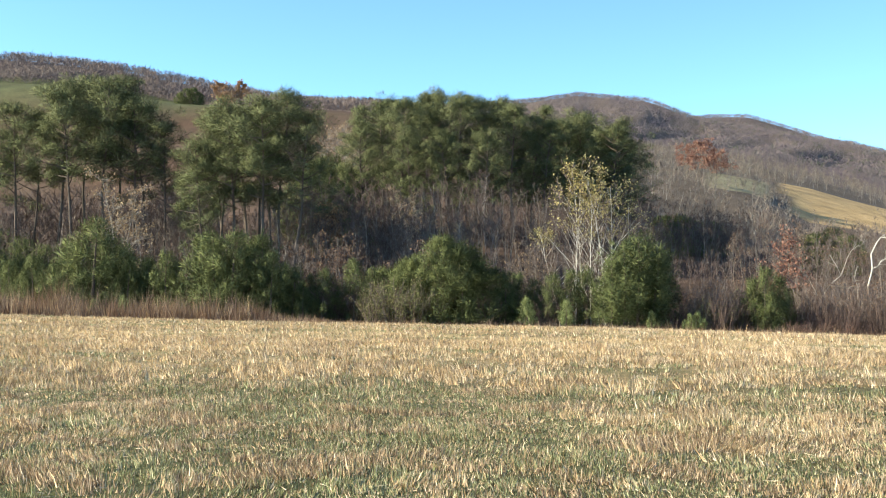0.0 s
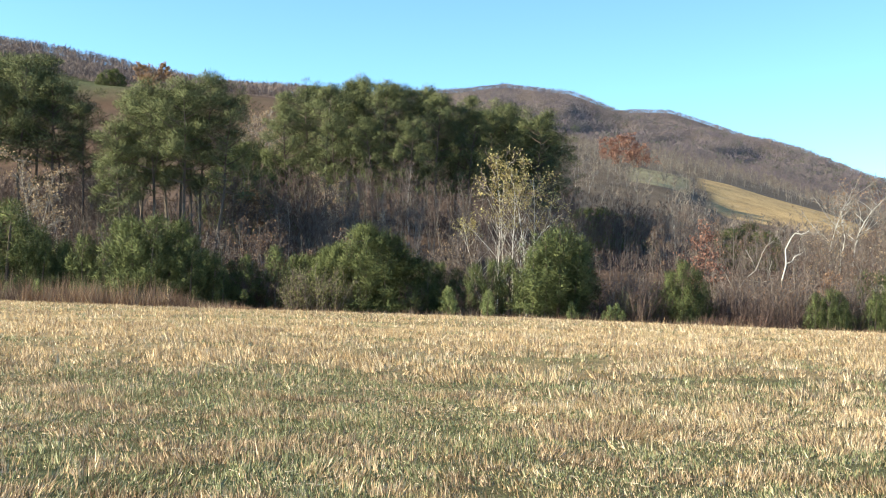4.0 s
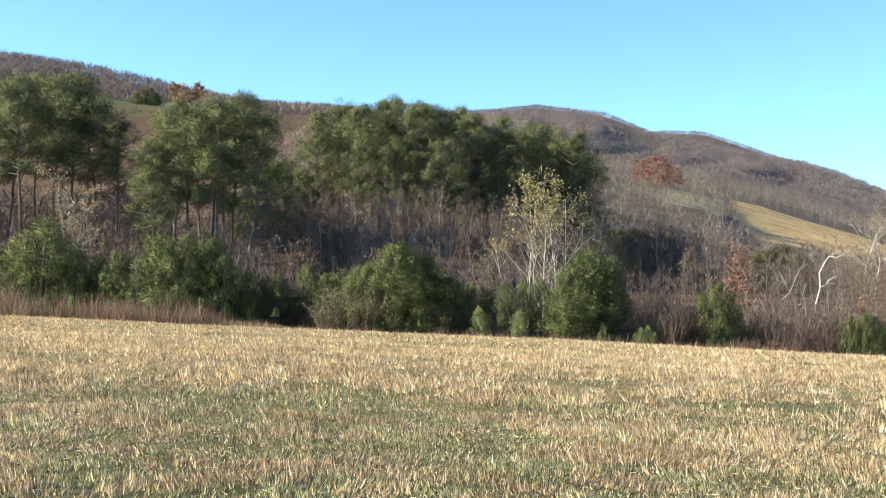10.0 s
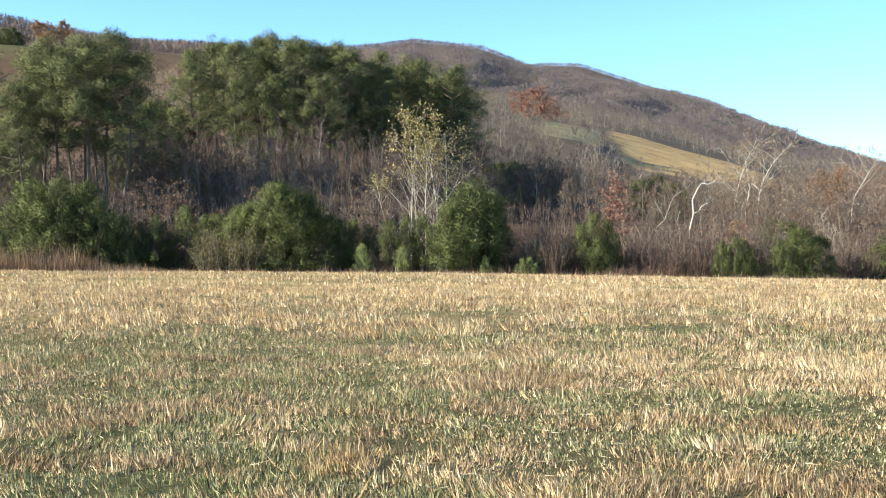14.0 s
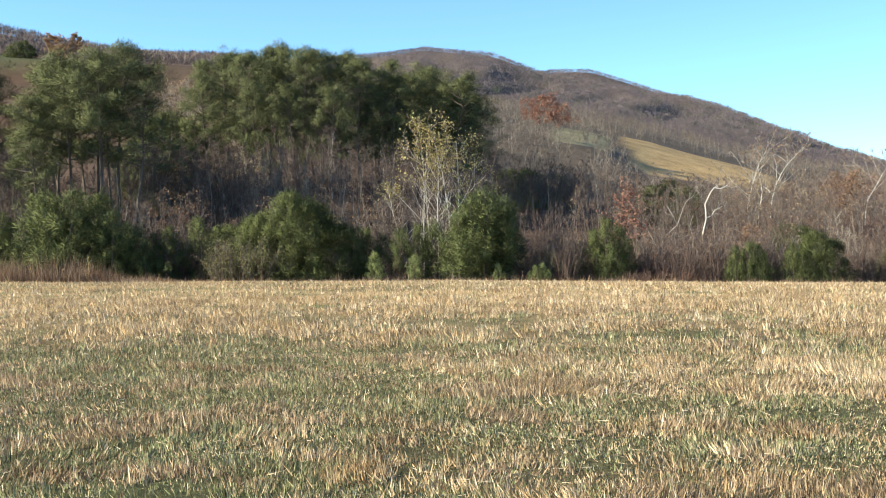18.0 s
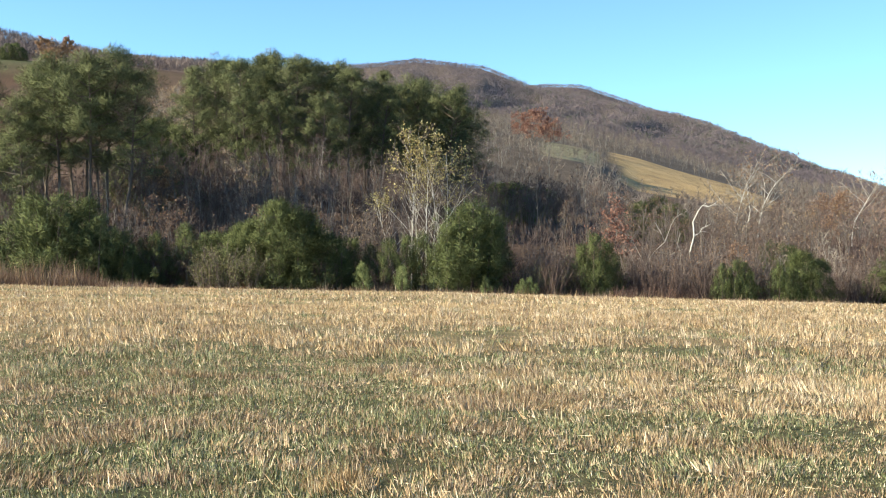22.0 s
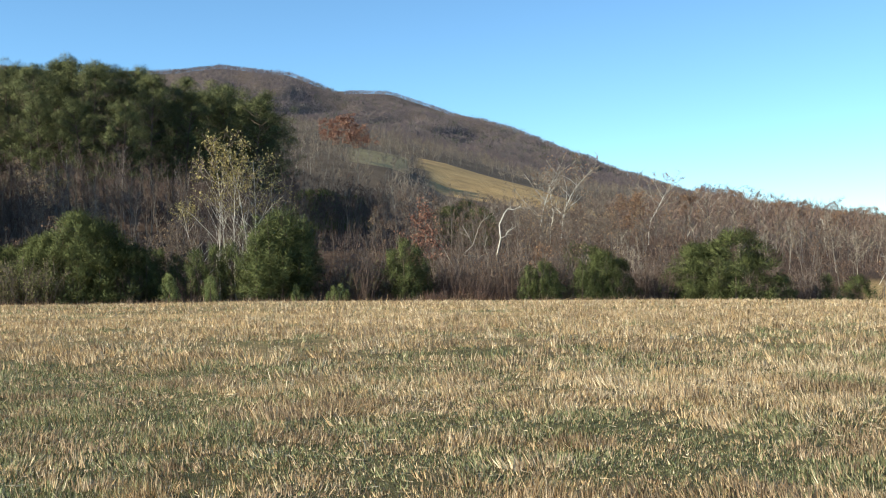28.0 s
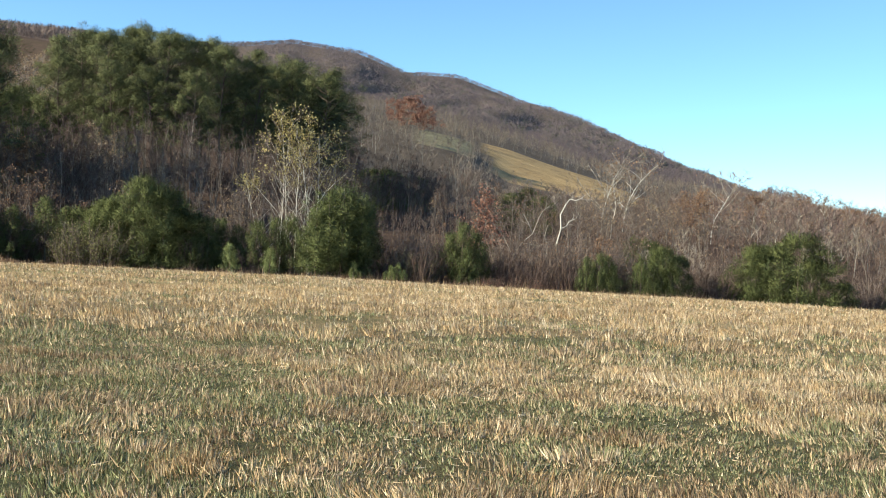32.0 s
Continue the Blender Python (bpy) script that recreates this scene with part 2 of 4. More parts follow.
# ridge lines across the view: distance ahead, then pairs of bearing (x / y) and rise (height over the eye / y)
RIDGES = [
    (112, [(-0.8, -0.012), (-0.5, -0.008), (-0.37, -0.004), (-0.12, 0.004), (0.0, 0.0), (0.04, -0.012), (0.25, -0.014), (0.41, -0.018), (0.6, -0.030), (0.8, -0.036)]),
    (160, [(-0.8, 0.004), (-0.5, 0.020), (-0.37, 0.036), (-0.24, 0.046), (-0.12, 0.054), (0.0, 0.042), (0.045, 0.014), (0.13, 0.010), (0.41, 0.004), (0.6, -0.010), (0.8, -0.020)]),
    (260, [(-0.8, 0.060), (-0.5, 0.066), (-0.37, 0.082), (-0.24, 0.090), (-0.12, 0.088), (0.0, 0.078), (0.05, 0.058), (0.13, 0.044), (0.20, 0.024), (0.26, 0.018), (0.41, 0.020), (0.6, 0.004), (0.8, 0.0)]),
    (330, [(-0.8, 0.115), (-0.5, 0.118), (-0.24, 0.120), (-0.12, 0.112), (0.0, 0.098), (0.13, 0.074), (0.175, 0.052), (0.24, 0.042), (0.31, 0.034), (0.41, 0.022), (0.6, 0.010), (0.8, 0.005)]),
    (430, [(-0.8, 0.188), (-0.68, 0.190), (-0.51, 0.180), (-0.39, 0.163), (-0.27, 0.154), (-0.12, 0.138), (0.0, 0.114), (0.10, 0.095), (0.175, 0.081), (0.21, 0.071), (0.26, 0.059), (0.31, 0.042), (0.41, 0.030), (0.6, 0.016), (0.8, 0.01)]),
    (540, [(-0.8, 0.199), (-0.69, 0.194), (-0.63, 0.198), (-0.55, 0.2055), (-0.45, 0.191), (-0.39, 0.180), (-0.28, 0.160), (-0.21, 0.157), (-0.12, 0.142), (0.0, 0.118), (0.13, 0.098), (0.26, 0.066), (0.41, 0.040), (0.6, 0.020), (0.8, 0.01)]),
    (900, [(-0.8, 0.16), (-0.39, 0.152), (-0.24, 0.148), (-0.06, 0.130), (0.05, 0.118), (0.13, 0.105), (0.26, 0.085), (0.41, 0.048), (0.6, 0.020), (0.8, 0.01)]),
    (1500, [(-0.8, 0.1315), (-0.39, 0.1415), (-0.24, 0.1535), (-0.14, 0.1535), (-0.067, 0.1565), (-0.022, 0.1635), (0.038, 0.1565), (0.083, 0.1395), (0.16, 0.1235), (0.21, 0.1175), (0.24, 0.1085), (0.31, 0.0805), (0.36, 0.0635), (0.46, 0.0355), (0.6, 0.0175), (0.8, 0.0115)]),
    (1750, [(-0.8, 0.1115), (-0.24, 0.1215), (-0.022, 0.1315), (0.05, 0.1335), (0.09, 0.1425), (0.123, 0.1425), (0.16, 0.1315), (0.24, 0.1045), (0.36, 0.0595), (0.6, 0.0155), (0.8, 0.0115)]),
    (4500, [(-0.8, 0.02), (0.0, 0.02), (0.8, 0.005)]),
]


def field_height(x, y):
    return -0.00026 * np.clip(y, 0, None) ** 2 + np.interp(x, *FIELD_LEAN) * np.clip(y / 80, 0, 1.2)


def land_height(x, y):
    """The height of the ground at x, y (arrays)."""
    x, y = np.broadcast_arrays(np.asarray(x, float), np.asarray(y, float))
    z = field_height(x, np.clip(y, -400, EDGE + 4))
    yy = np.clip(y, 1, None)
    bearing = x / yy
    lines = [(EDGE + 4, field_height(x, np.full_like(x, EDGE + 4)))]
    lines.append((98.0, lines[0][1] - 1.6))
    for d, pairs in RIDGES:
        b, r = zip(*pairs)
        lines.append((d, EYE + np.interp(bearing, b, r) * d))
    out = np.where(y <= EDGE + 4, z, 0.0)
    for (d0, z0), (d1, z1) in zip(lines, lines[1:]):
        s = np.clip((y - d0) / (d1 - d0), 0, 1)
        s = 0.6 * s + 0.4 * s * s * (3 - 2 * s)
        out = np.where((y > d0) & (y <= d1), z0 + (z1 - z0) * s, out)
    out = np.where(y > lines[-1][0], lines[-1][1], out)
    # spurs and gullies down the mountain's face, none along its crest
    face = np.clip((y - 700) / 200, 0, 1) * np.clip((1440 - y) / 220, 0, 1)
    u = bearing * 1100 + 30 * np.sin(y * 0.009)
    out = out + face * (2.6 * np.sin(u * 0.037 + 2.6) + 3.6 * np.sin(u * 0.081 + y * 0.006) + 2.2 * np.sin(u * 0.19 - y * 0.011))
    far = np.clip((y - 110) / 300, 0, 1)
    out = out + far * (1.2 * np.sin(x * 0.031 + y * 0.017) * np.sin(y * 0.023 - x * 0.011))
    return out


def ground_z(x, y):
    return float(land_height(x, y))


# ---- mesh building ----
def mesh_of(name, verts, tris, mats, slots=None, smooth=False, normals=None):
    me = bpy.data.meshes.new(name)
    verts, tris = np.asarray(verts, np.float32), np.asarray(tris, np.int32)
    nv, nt = len(verts), len(tris)
    me.vertices.add(nv), me.loops.add(nt * 3), me.polygons.add(nt)
    me.vertices.foreach_set("co", verts.ravel())
    me.loops.foreach_set("vertex_index", tris.ravel())
    me.polygons.foreach_set("loop_start", np.arange(0, nt * 3, 3, dtype=np.int32))
    for m in mats:
        me.materials.append(m)
    if slots is not None:
        me.polygons.foreach_set("material_index", np.asarray(slots, np.int32))
    me.polygons.foreach_set("use_smooth", np.full(nt, smooth or normals is not None))
    me.update(calc_edges=True)
    if normals is not None:
        me.normals_split_custom_set_from_vertices(np.asarray(normals, np.float32))
    return me


def part(name, geo, material, parent, label=""):
    """One mesh object under a thing; geo is (verts, tris)."""
    ob = new(name, mesh_of(name, geo[0], geo[1], [material], normals=geo[2] if len(geo) > 2 else None))
    ob.parent = parent
    return tagged(ob, label) if label else ob


def unit(v):
    return v / np.maximum(np.linalg.norm(v, axis=-1, keepdims=True), 1e-9)


def blades(base, way, length, width, r=None, facing=None):
    """Pointed blades: base (n,3), direction (n,3), length and width (n). facing: the side that each one turns outward;
    the blades of a crown are then shaded as one soft mass."""
    r = r or rng
    n = len(base)
    way = unit(way)
    aim = r.normal(size=(n, 3))
    if facing is not None:
        facing = unit(facing)
        aim = aim * 0.45 + facing
    side = unit(np.cross(way, aim))
    w = (np.broadcast_to(width, (n,)) / 2)[:, None]
    tip = base + way * np.broadcast_to(length, (n,))[:, None]
    f = np.arange(3 * n).reshape(-1, 3)
    v = np.stack([base - side * w, base + side * w, tip], 1).reshape(-1, 3)
    if facing is None:
        return v, f
    flip = (np.cross(side, way) * facing).sum(1) < 0
    f[flip] = f[flip][:, [1, 0, 2]]
    soft = unit(facing + r.normal(size=(n, 3)) * 0.2)
    return v, f, np.repeat(soft, 3, 0)


def leaves(centre, size, r=None, flat=0.0):
    """Small four-cornered leaves or leaf clumps, turned by chance."""
    r = r or rng
    n = len(centre)
    a = unit(r.normal(size=(n, 3)) * np.array([1, 1, 1 - flat]))
    b = unit(np.cross(a, r.normal(size=(n, 3))))
    s = np.broadcast_to(size, (n,))[:, None]
    v = np.stack([centre - a * s, centre + b * s * 0.6, centre + a * s, centre - b * s * 0.6], 1).reshape(-1, 3)
    q = np.arange(n)[:, None] * 4
    return v, np.concatenate([q + [0, 1, 2], q + [0, 2, 3]])


def tubes(p0, p1, r0, r1, sides=5):
    """Tapered limbs from p0 to p1."""
    p0, p1 = np.asarray(p0, float), np.asarray(p1, float)
    n = len(p0)
    r0, r1 = np.broadcast_to(r0, (n,)), np.broadcast_to(r1, (n,))
    d = unit(p1 - p0)
    a = unit(np.cross(d, np.where(np.abs(d[:, 2:3]) < 0.9, [[0, 0, 1.0]], [[1.0, 0, 0]])))
    b = np.cross(d, a)
    ang = np.arange(sides) * 2 * np.pi / sides
    ring = a[:, None] * np.cos(ang)[None, :, None] + b[:, None] * np.sin(ang)[None, :, None]
    v = np.concatenate([p0[:, None] + ring * r0[:, None, None], p1[:, None] + ring * r1[:, None, None]], 1).reshape(-1, 3)
    i = np.arange(sides)
    j = (i + 1) % sides
    f = np.concatenate([np.stack([i, j, j + sides], 1), np.stack([i, j + sides, i + sides], 1)])
    return v, (np.arange(n)[:, None, None] * 2 * sides + f[None]).reshape(-1, 3)


def join(*parts):
    vs, fs, k = [], [], 0
    for v, f in parts:
        vs.append(v), fs.append(np.asarray(f) + k)
        k += len(v)
    return np.concatenate(vs), np.concatenate(fs)


def chain(points, r0, r1, sides=6):
    """A bent trunk or limb through points."""
    p = np.asarray(points, float)
    k = len(p) - 1
    rad = np.linspace(r0, r1, k + 1)
    return tubes(p[:-1], p[1:], rad[:-1], rad[1:], sides)


def bent(r, start, way, length, steps=6, wobble=0.08, lift=0.0):
    """Points of a limb that wanders a little."""
    pts, d = [np.array(start, float)], unit(np.array(way, float))
    for _ in range(steps):
        d = unit(d + r.normal(size=3) * wobble + np.array([0, 0, lift]))
        pts.append(pts[-1] + d * length / steps)
    return np.array(pts)


def along(pts, s):
    """The places at the fractions s along a chain of points."""
    k = len(pts) - 1
    q = np.clip(np.asarray(s) * k, 0, k - 1e-6)
    i = q.astype(int)
    return pts[i] + (pts[i + 1] - pts[i]) * (q - i)[:, None]


def patchy(x, y, size, seed):
    """Smooth chance values between 0 and 1 over the plan, in patches of that size."""
    g = np.random.default_rng(seed).random((256, 256))
    u, v = x / size + 4096.5, y / size + 4096.5
    i, j = np.floor(u).astype(int), np.floor(v).astype(int)
    a, b = u - i, v - j
    a, b = a * a * (3 - 2 * a), b * b * (3 - 2 * b)
    q = lambda k, l: g[(i + k) % 256, (j + l) % 256]
    return (q(0, 0) * (1 - a) + q(1, 0) * a) * (1 - b) + (q(0, 1) * (1 - a) + q(1, 1) * a) * b


def greenness(x, y):
    """How green the sward is: lush hollows between stands of pale stubble."""
    g = 0.22 + 0.12 * np.clip((17 - y) / 6, 0, 1) + 1.6 * (patchy(x, y, 2.2, 1) * 0.5 + patchy(x, y, 0.7, 2) * 0.3 + patchy(x, y, 6.0, 3) * 0.35 - 0.42)
    g += 0.42 * np.exp(-((x + 4) / 5) ** 2 - ((y - 15) / 3.5) ** 2) + 0.35 * np.exp(-((x - 5) / 2.3) ** 2 - ((y - 9) / 2.2) ** 2)
    g += 0.15 * np.exp(-((x + 3) / 3) ** 2 - ((y - 8) / 2) ** 2) - 0.22 * np.clip((y - 18) / 8, 0, 1) - 0.24 * np.clip((x + 1) / 4, 0, 1) * np.clip((y - 10) / 4, 0, 1)
    g += 0.16 * np.clip((-1.0 - x) / 2, 0, 1) * np.clip((16 - y) / 4, 0, 1)
    return np.clip(g, 0.02, 0.85)


# ---- ground: one sheet to the horizon ----
def build_ground():
    ys = np.concatenate([np.linspace(-300, -10, 14), np.linspace(-6, 100, 60), np.linspace(102, 340, 70), np.linspace(346, 640, 50),
                         np.linspace(655, 1900, 60), np.linspace(1950, 4700, 14)])
    us = np.concatenate([np.linspace(-5, -0.9, 14), np.linspace(-0.85, 0.85, 170), np.linspace(0.9, 5, 14)])
    spread = np.clip(ys, 60, None)
    x = us[None, :] * spread[:, None]
    y = np.repeat(ys[:, None], len(us), 1)
    z = land_height(x, y)
    v = np.stack([x, y, z], -1).reshape(-1, 3)
    a, b = len(ys), len(us)
    i = (np.arange(a - 1)[:, None] * b + np.arange(b - 1)[None]).ravel()
    f = np.concatenate([np.stack([i, i + 1, i + b + 1], 1), np.stack([i, i + b + 1, i + b], 1)])
    me = mesh_of("ground", v, f, [ground_material()], smooth=True)
    # plant cover by the plan: mown field, litter, pasture, forest floor
    X, Y = v[:, 0], v[:, 1]
    u = X / np.clip(Y, 60, None)
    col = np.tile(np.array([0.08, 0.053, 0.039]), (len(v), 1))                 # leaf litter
    g = greenness(X, Y)[:, None]
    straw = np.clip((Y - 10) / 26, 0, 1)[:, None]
    # the near ground is coloured darker to stand for shade between tufts
    shaded_thatch = (1 - g) * ((1 - straw) * np.array([0.098, 0.074, 0.045]) + straw * np.array([0.38, 0.28, 0.152])) + g * np.array([0.074, 0.082, 0.036])
    col = np.where((Y < EDGE + 4)[:, None], shaded_thatch, col)
    p = left_pasture(X, Y)
    green = np.clip((Y - 378 + 25 * np.sin(X * 0.02)) / 60, 0, 1)[:, None]
    worn = np.clip(patchy(X, Y, 34.0, 41) * 0.6 + patchy(X, Y, 11.0, 42) * 0.6 - 0.35, 0, 1)[:, None]
    past = (1 - green) * (np.array([0.088, 0.06, 0.043]) - worn * np.array([0.03, 0.028, 0.022])) + green * (np.array([0.068, 0.076, 0.036]) + worn * np.array([0.03, 0.02, 0.01]))
    col = np.where(p[:, None], past, col)
    col = np.where(right_pasture(X, Y)[:, None], np.array([0.36, 0.25, 0.125]), col)
    col = np.where(((u > 0.585) & (Y > 96) & (Y < 112))[:, None], np.array([0.40, 0.29, 0.15]), col)
    slope = (Y > 200) & (u > -0.05) & (Y < 560) & ~right_pasture(X, Y)
    col[slope] = (0.10, 0.079, 0.063)
    col[(Y > 335) & (Y < 400) & (u > 0.09) & (u < 0.14)] = (0.20, 0.18, 0.115)
    col[(Y > 436) & (Y < 560) & (u < -0.05) & ~left_pasture(X, Y)] = (0.165, 0.125, 0.108)
    col[Y > 560] = (0.10, 0.08, 0.072)
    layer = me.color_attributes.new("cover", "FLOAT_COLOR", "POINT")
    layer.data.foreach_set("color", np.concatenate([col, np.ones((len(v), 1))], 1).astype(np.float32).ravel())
    return tagged(new("ground", me), "mown hayfield falling to a creek, wooded hills and pasture behind", "ground", kind="structure")


def left_pasture(x, y):
    u = x / np.clip(y, 60, None)
    return (y > 235) & (y < 440 + 30 * np.sin(u * 9)) & (u < -0.16 + 0.02 * np.sin(y * 0.05))


def right_pasture(x, y):
    u = x / np.clip(y, 60, None)
    return (y > 322) & (y < 432) & (u > 0.165 - (y - 330) * 0.0002) & (u < 0.33 - np.clip(y - 340, 0, 90) * 0.0004)


build_ground()


# ---- trees: each returns a thing that stands at the origin, with its parts ----
def out_of(c, heart, tuft, h):
    """The outward side of each blade: away from its tuft's heart, from the stem, and up."""
    stem = unit(c * np.array([1, 1, 0.0]))
    return unit(c - heart) * 0.9 + stem * 0.6 + np.array([0, 0, 0.35])


def pine_tree(r, h=18.0, bare=0.42, spread=0.17, needles=M_PINE):
    """Tall pine: long bare trunk, open irregular crown of needle tufts."""
    base = new("pine_tree")
    trunk = bent(r, (0, 0, -0.3), (r.normal() * 0.05, r.normal() * 0.05, 1), h, 9, 0.04)
    limbs, tuft_c, tuft_d = [chain(trunk, 0.016 * h * 0.62, 0.03, 7)], [], []
    n = 33 if bare > 0.45 else 36 if bare > 0.3 else 46
    for i in range(n):
        s = bare + (0.99 - bare) * ((i + r.random()) / n) ** 0.85
        q = (s - bare) / (1 - bare)
        reach = h * spread * (0.45 + 0.9 * math.sin(math.pi * min(1, 0.22 + q * 0.80))) * r.uniform(0.4, 1.3)
        if q > 0.9:
            reach *= 0.6
        a = i * 2.4 + r.normal() * 0.5
        p0 = along(trunk, [s])[0]
        pts = bent(r, p0, (math.cos(a), math.sin(a), 0.15 + 0.5 * q), reach, 4, 0.14, 0.05)
        limbs.append(chain(pts, 0.05 + 0.02 * (1 - q), 0.012, 3))
        k = 4 if reach > 1.6 else 3
        c = along(pts, r.uniform(0.5, 1.0, k)) + r.normal(size=(k, 3)) * np.array([0.35, 0.35, 0.18])
        tuft_c.append(c)
        tuft_d.append(r.uniform(0.5, 0.95, k))
    # dead snags below the crown
    for i in range(16):
        s = r.uniform(0.12, bare + 0.1)
        a = r.uniform(0, 6.28)
        limbs.append(chain(bent(r, along(trunk, [s])[0], (math.cos(a), math.sin(a), 0.1), r.uniform(0.5, 1.6), 3, 0.15), 0.025, 0.008, 3))
    part("trunk", join(*limbs), M_PINEBARK, base)
    part("crown", puffs(r, np.concatenate(tuft_c), np.concatenate(tuft_d), 150, 0.68, 0.28, 0.034), needles, base)
    return base


def puffs(r, hearts, radius, each, flat, length, width):
    """Clumps of needles: blades that stand out of each heart on all sides, shaded with their clump and their tree."""
    h, rad = np.repeat(hearts, each, 0), np.repeat(radius, each)
    q = unit(r.normal(size=h.shape))
    off = q * (rad * r.random(len(rad)) ** 0.4)[:, None] * np.array([1, 1, flat])
    c = h + off
    stem = unit(h * np.array([1, 1, 0.0]))
    n = len(c)
    return blades(c, q + stem * 0.3 + np.array([0, 0, 0.5]) + r.normal(size=(n, 3)) * 0.35, length * r.uniform(0.6, 1.4, n), width * r.uniform(0.6, 1.4, n), r, q + stem * 0.45 + np.array([0, 0, 0.3]))


def young_pine(r, h=5.0, needles=M_YPINE, spread=0.37):
    """Young pine branched to the ground, with upright shoots."""
    base = new("young_pine")
    trunk = bent(r, (0, 0, -0.2), (0, 0, 1), h * 0.97, 6, 0.03)
    part("trunk", chain(trunk, 0.018 * h, 0.015, 6), M_PINEBARK, base)
    cc, dd = [], []
    n = 56
    for i in range(n):
        s = 0.03 + 0.95 * (i + r.random()) / n
        reach = h * spread * (1.0 - s) ** 0.62 * r.uniform(0.45, 1.35) + 0.08 * h * 0.4
        a = i * 2.4 + r.normal() * 0.4
        p0 = along(trunk, [s])[0]
        pts = bent(r, p0, (math.cos(a), math.sin(a), 0.35), reach, 3, 0.12, 0.08)
        k = 3 if s < 0.6 else 2
        c = along(pts, r.uniform(0.45, 1.0, k)) + r.normal(size=(k, 3)) * 0.015 * h
        cc.append(c), dd.append(r.uniform(0.030, 0.058, k) * h)
    part("crown", puffs(r, np.concatenate(cc), np.concatenate(dd), 64, 2.1, 0.042 * h, 0.0048 * h), needles, base)
    return base


def cedar_tree(r, h=5.0, width=0.42, needles=M_CEDAR, lumps=150):
    """Dense cedar or broad evergreen: billowing sprays over a dark heart."""
    base = new("cedar_tree")
    part("trunk", chain(bent(r, (0, 0, -0.2), (0, 0, 1), h * 0.6, 4, 0.03), 0.016 * h, 0.015, 6), M_PINEBARK, base)
    cc, dd, hh = [], [], []
    for i in range(lumps):
        s = r.uniform(0.03, 0.97)
        rad = h * width * (1 - s ** 2.2) ** 0.6 * (0.6 + 0.4 * min(1, s * 5)) * r.uniform(0.5, 1.16)
        a = r.uniform(0, 6.283)
        centre = np.array([rad * math.cos(a), rad * math.sin(a), s * h * 0.97])
        k = 84
        q = unit(r.normal(size=(k, 3)))
        cc.append(centre + q * h * 0.062 * r.uniform(0.3, 1.15, (k, 1)) * np.array([1, 1, 1.5]))
        hh.append(np.repeat(centre[None], k, 0))
        dd.append(q * 0.8 + np.array([0.5 * math.cos(a), 0.5 * math.sin(a), 0.7]))
    c, d = np.concatenate(cc), np.concatenate(dd)
    c[:, 2] = np.maximum(c[:, 2], 0.03)
    heart = np.repeat(np.concatenate(hh), 2, 0)
    c, d = np.repeat(c, 2, 0), np.repeat(d, 2, 0) + r.normal(size=(2 * len(d), 3)) * 0.4
    part("crown", blades(c, d, r.uniform(0.025, 0.05, len(c)) * h, r.uniform(0.003, 0.006, len(c)) * h, r, out_of(c, heart, 0.1, h)), needles, base)
    return base


def bare_tree(r, h=9.0, bark=M_BARK, twigs=M_TWIG, leaf=None, leafy=0, stems=1, spread=0.55, name="bare_tree", leaf_size=0.10, high=0.0, fork=0.3, girth=0.0065, wob=0.07, limbs=16):
    """Leafless broadleaf tree or sapling; leafy: how many leaves still hang on."""
    base = new(name)
    big, small, tips = [], [], []
    for s in range(stems):
        a0 = s * 2.1 + r.uniform(0, 1)
        lean = 0.03 + (0.10 if stems > 1 else 0.04) * r.random()
        start = (0.05 * h * 0.5 * math.cos(a0) * (stems > 1), 0.05 * h * 0.5 * math.sin(a0) * (stems > 1), -0.2)
        th = h * r.uniform(0.82, 1.0)
        trunk = bent(r, start, (lean * math.cos(a0), lean * math.sin(a0), 1), th, 8, wob, 0.02)
        big.append(chain(trunk, girth * h / stems ** 0.4, 0.012, 6))
        n1 = max(9, int(limbs / stems ** 0.6))
        for i in range(n1):
            q = fork + (0.97 - fork) * (i + r.random()) / n1
            a = i * 2.4 + r.normal() * 0.5
            p0 = along(trunk, [q])[0]
            reach = h * 0.30 * spread / 0.55 * (1.15 - q) ** 0.7 * r.uniform(0.6, 1.2)
            limb = bent(r, p0, (math.cos(a) * spread, math.sin(a) * spread, 0.75), reach, 4, 0.13, 0.05)
            big.append(chain(limb, girth * 0.42 * h * (1.25 - q), 0.008, 4))
            for j in range(4):
                p1 = along(limb, [r.uniform(0.25, 1)])[0]
                sub = bent(r, p1, limb[-1] - limb[0] + r.normal(size=3) * reach * 0.6, reach * r.uniform(0.35, 0.6), 1, 0.15, 0.05)
                small.append(chain(sub, 0.010, 0.006, 3))
                k = 8
                st = along(sub, r.uniform(0.2, 1, k))
                wy = unit(sub[-1] - sub[0]) + r.normal(size=(k, 3)) * 0.5
                ln = r.uniform(0.2, 0.5, k) * reach * 0.6 + 0.1
                small.append(blades(st, wy, ln, 0.03, r))
                tips.append(st + unit(wy) * (ln * r.uniform(0.3, 1, k))[:, None])
    part("trunk", join(*big), bark, base)
    part("crown", join(*small), twigs, base)
    if leaf is not None and leafy:
        t = np.concatenate(tips)
        keep = t[:, 2] > high * h
        t = t[keep]
        c = t[r.integers(0, len(t), leafy)] + r.normal(size=(leafy, 3)) * 0.15
        part("foliage", leaves(c, r.uniform(0.6, 1.3, leafy) * leaf_size, r), leaf, base)
    return base


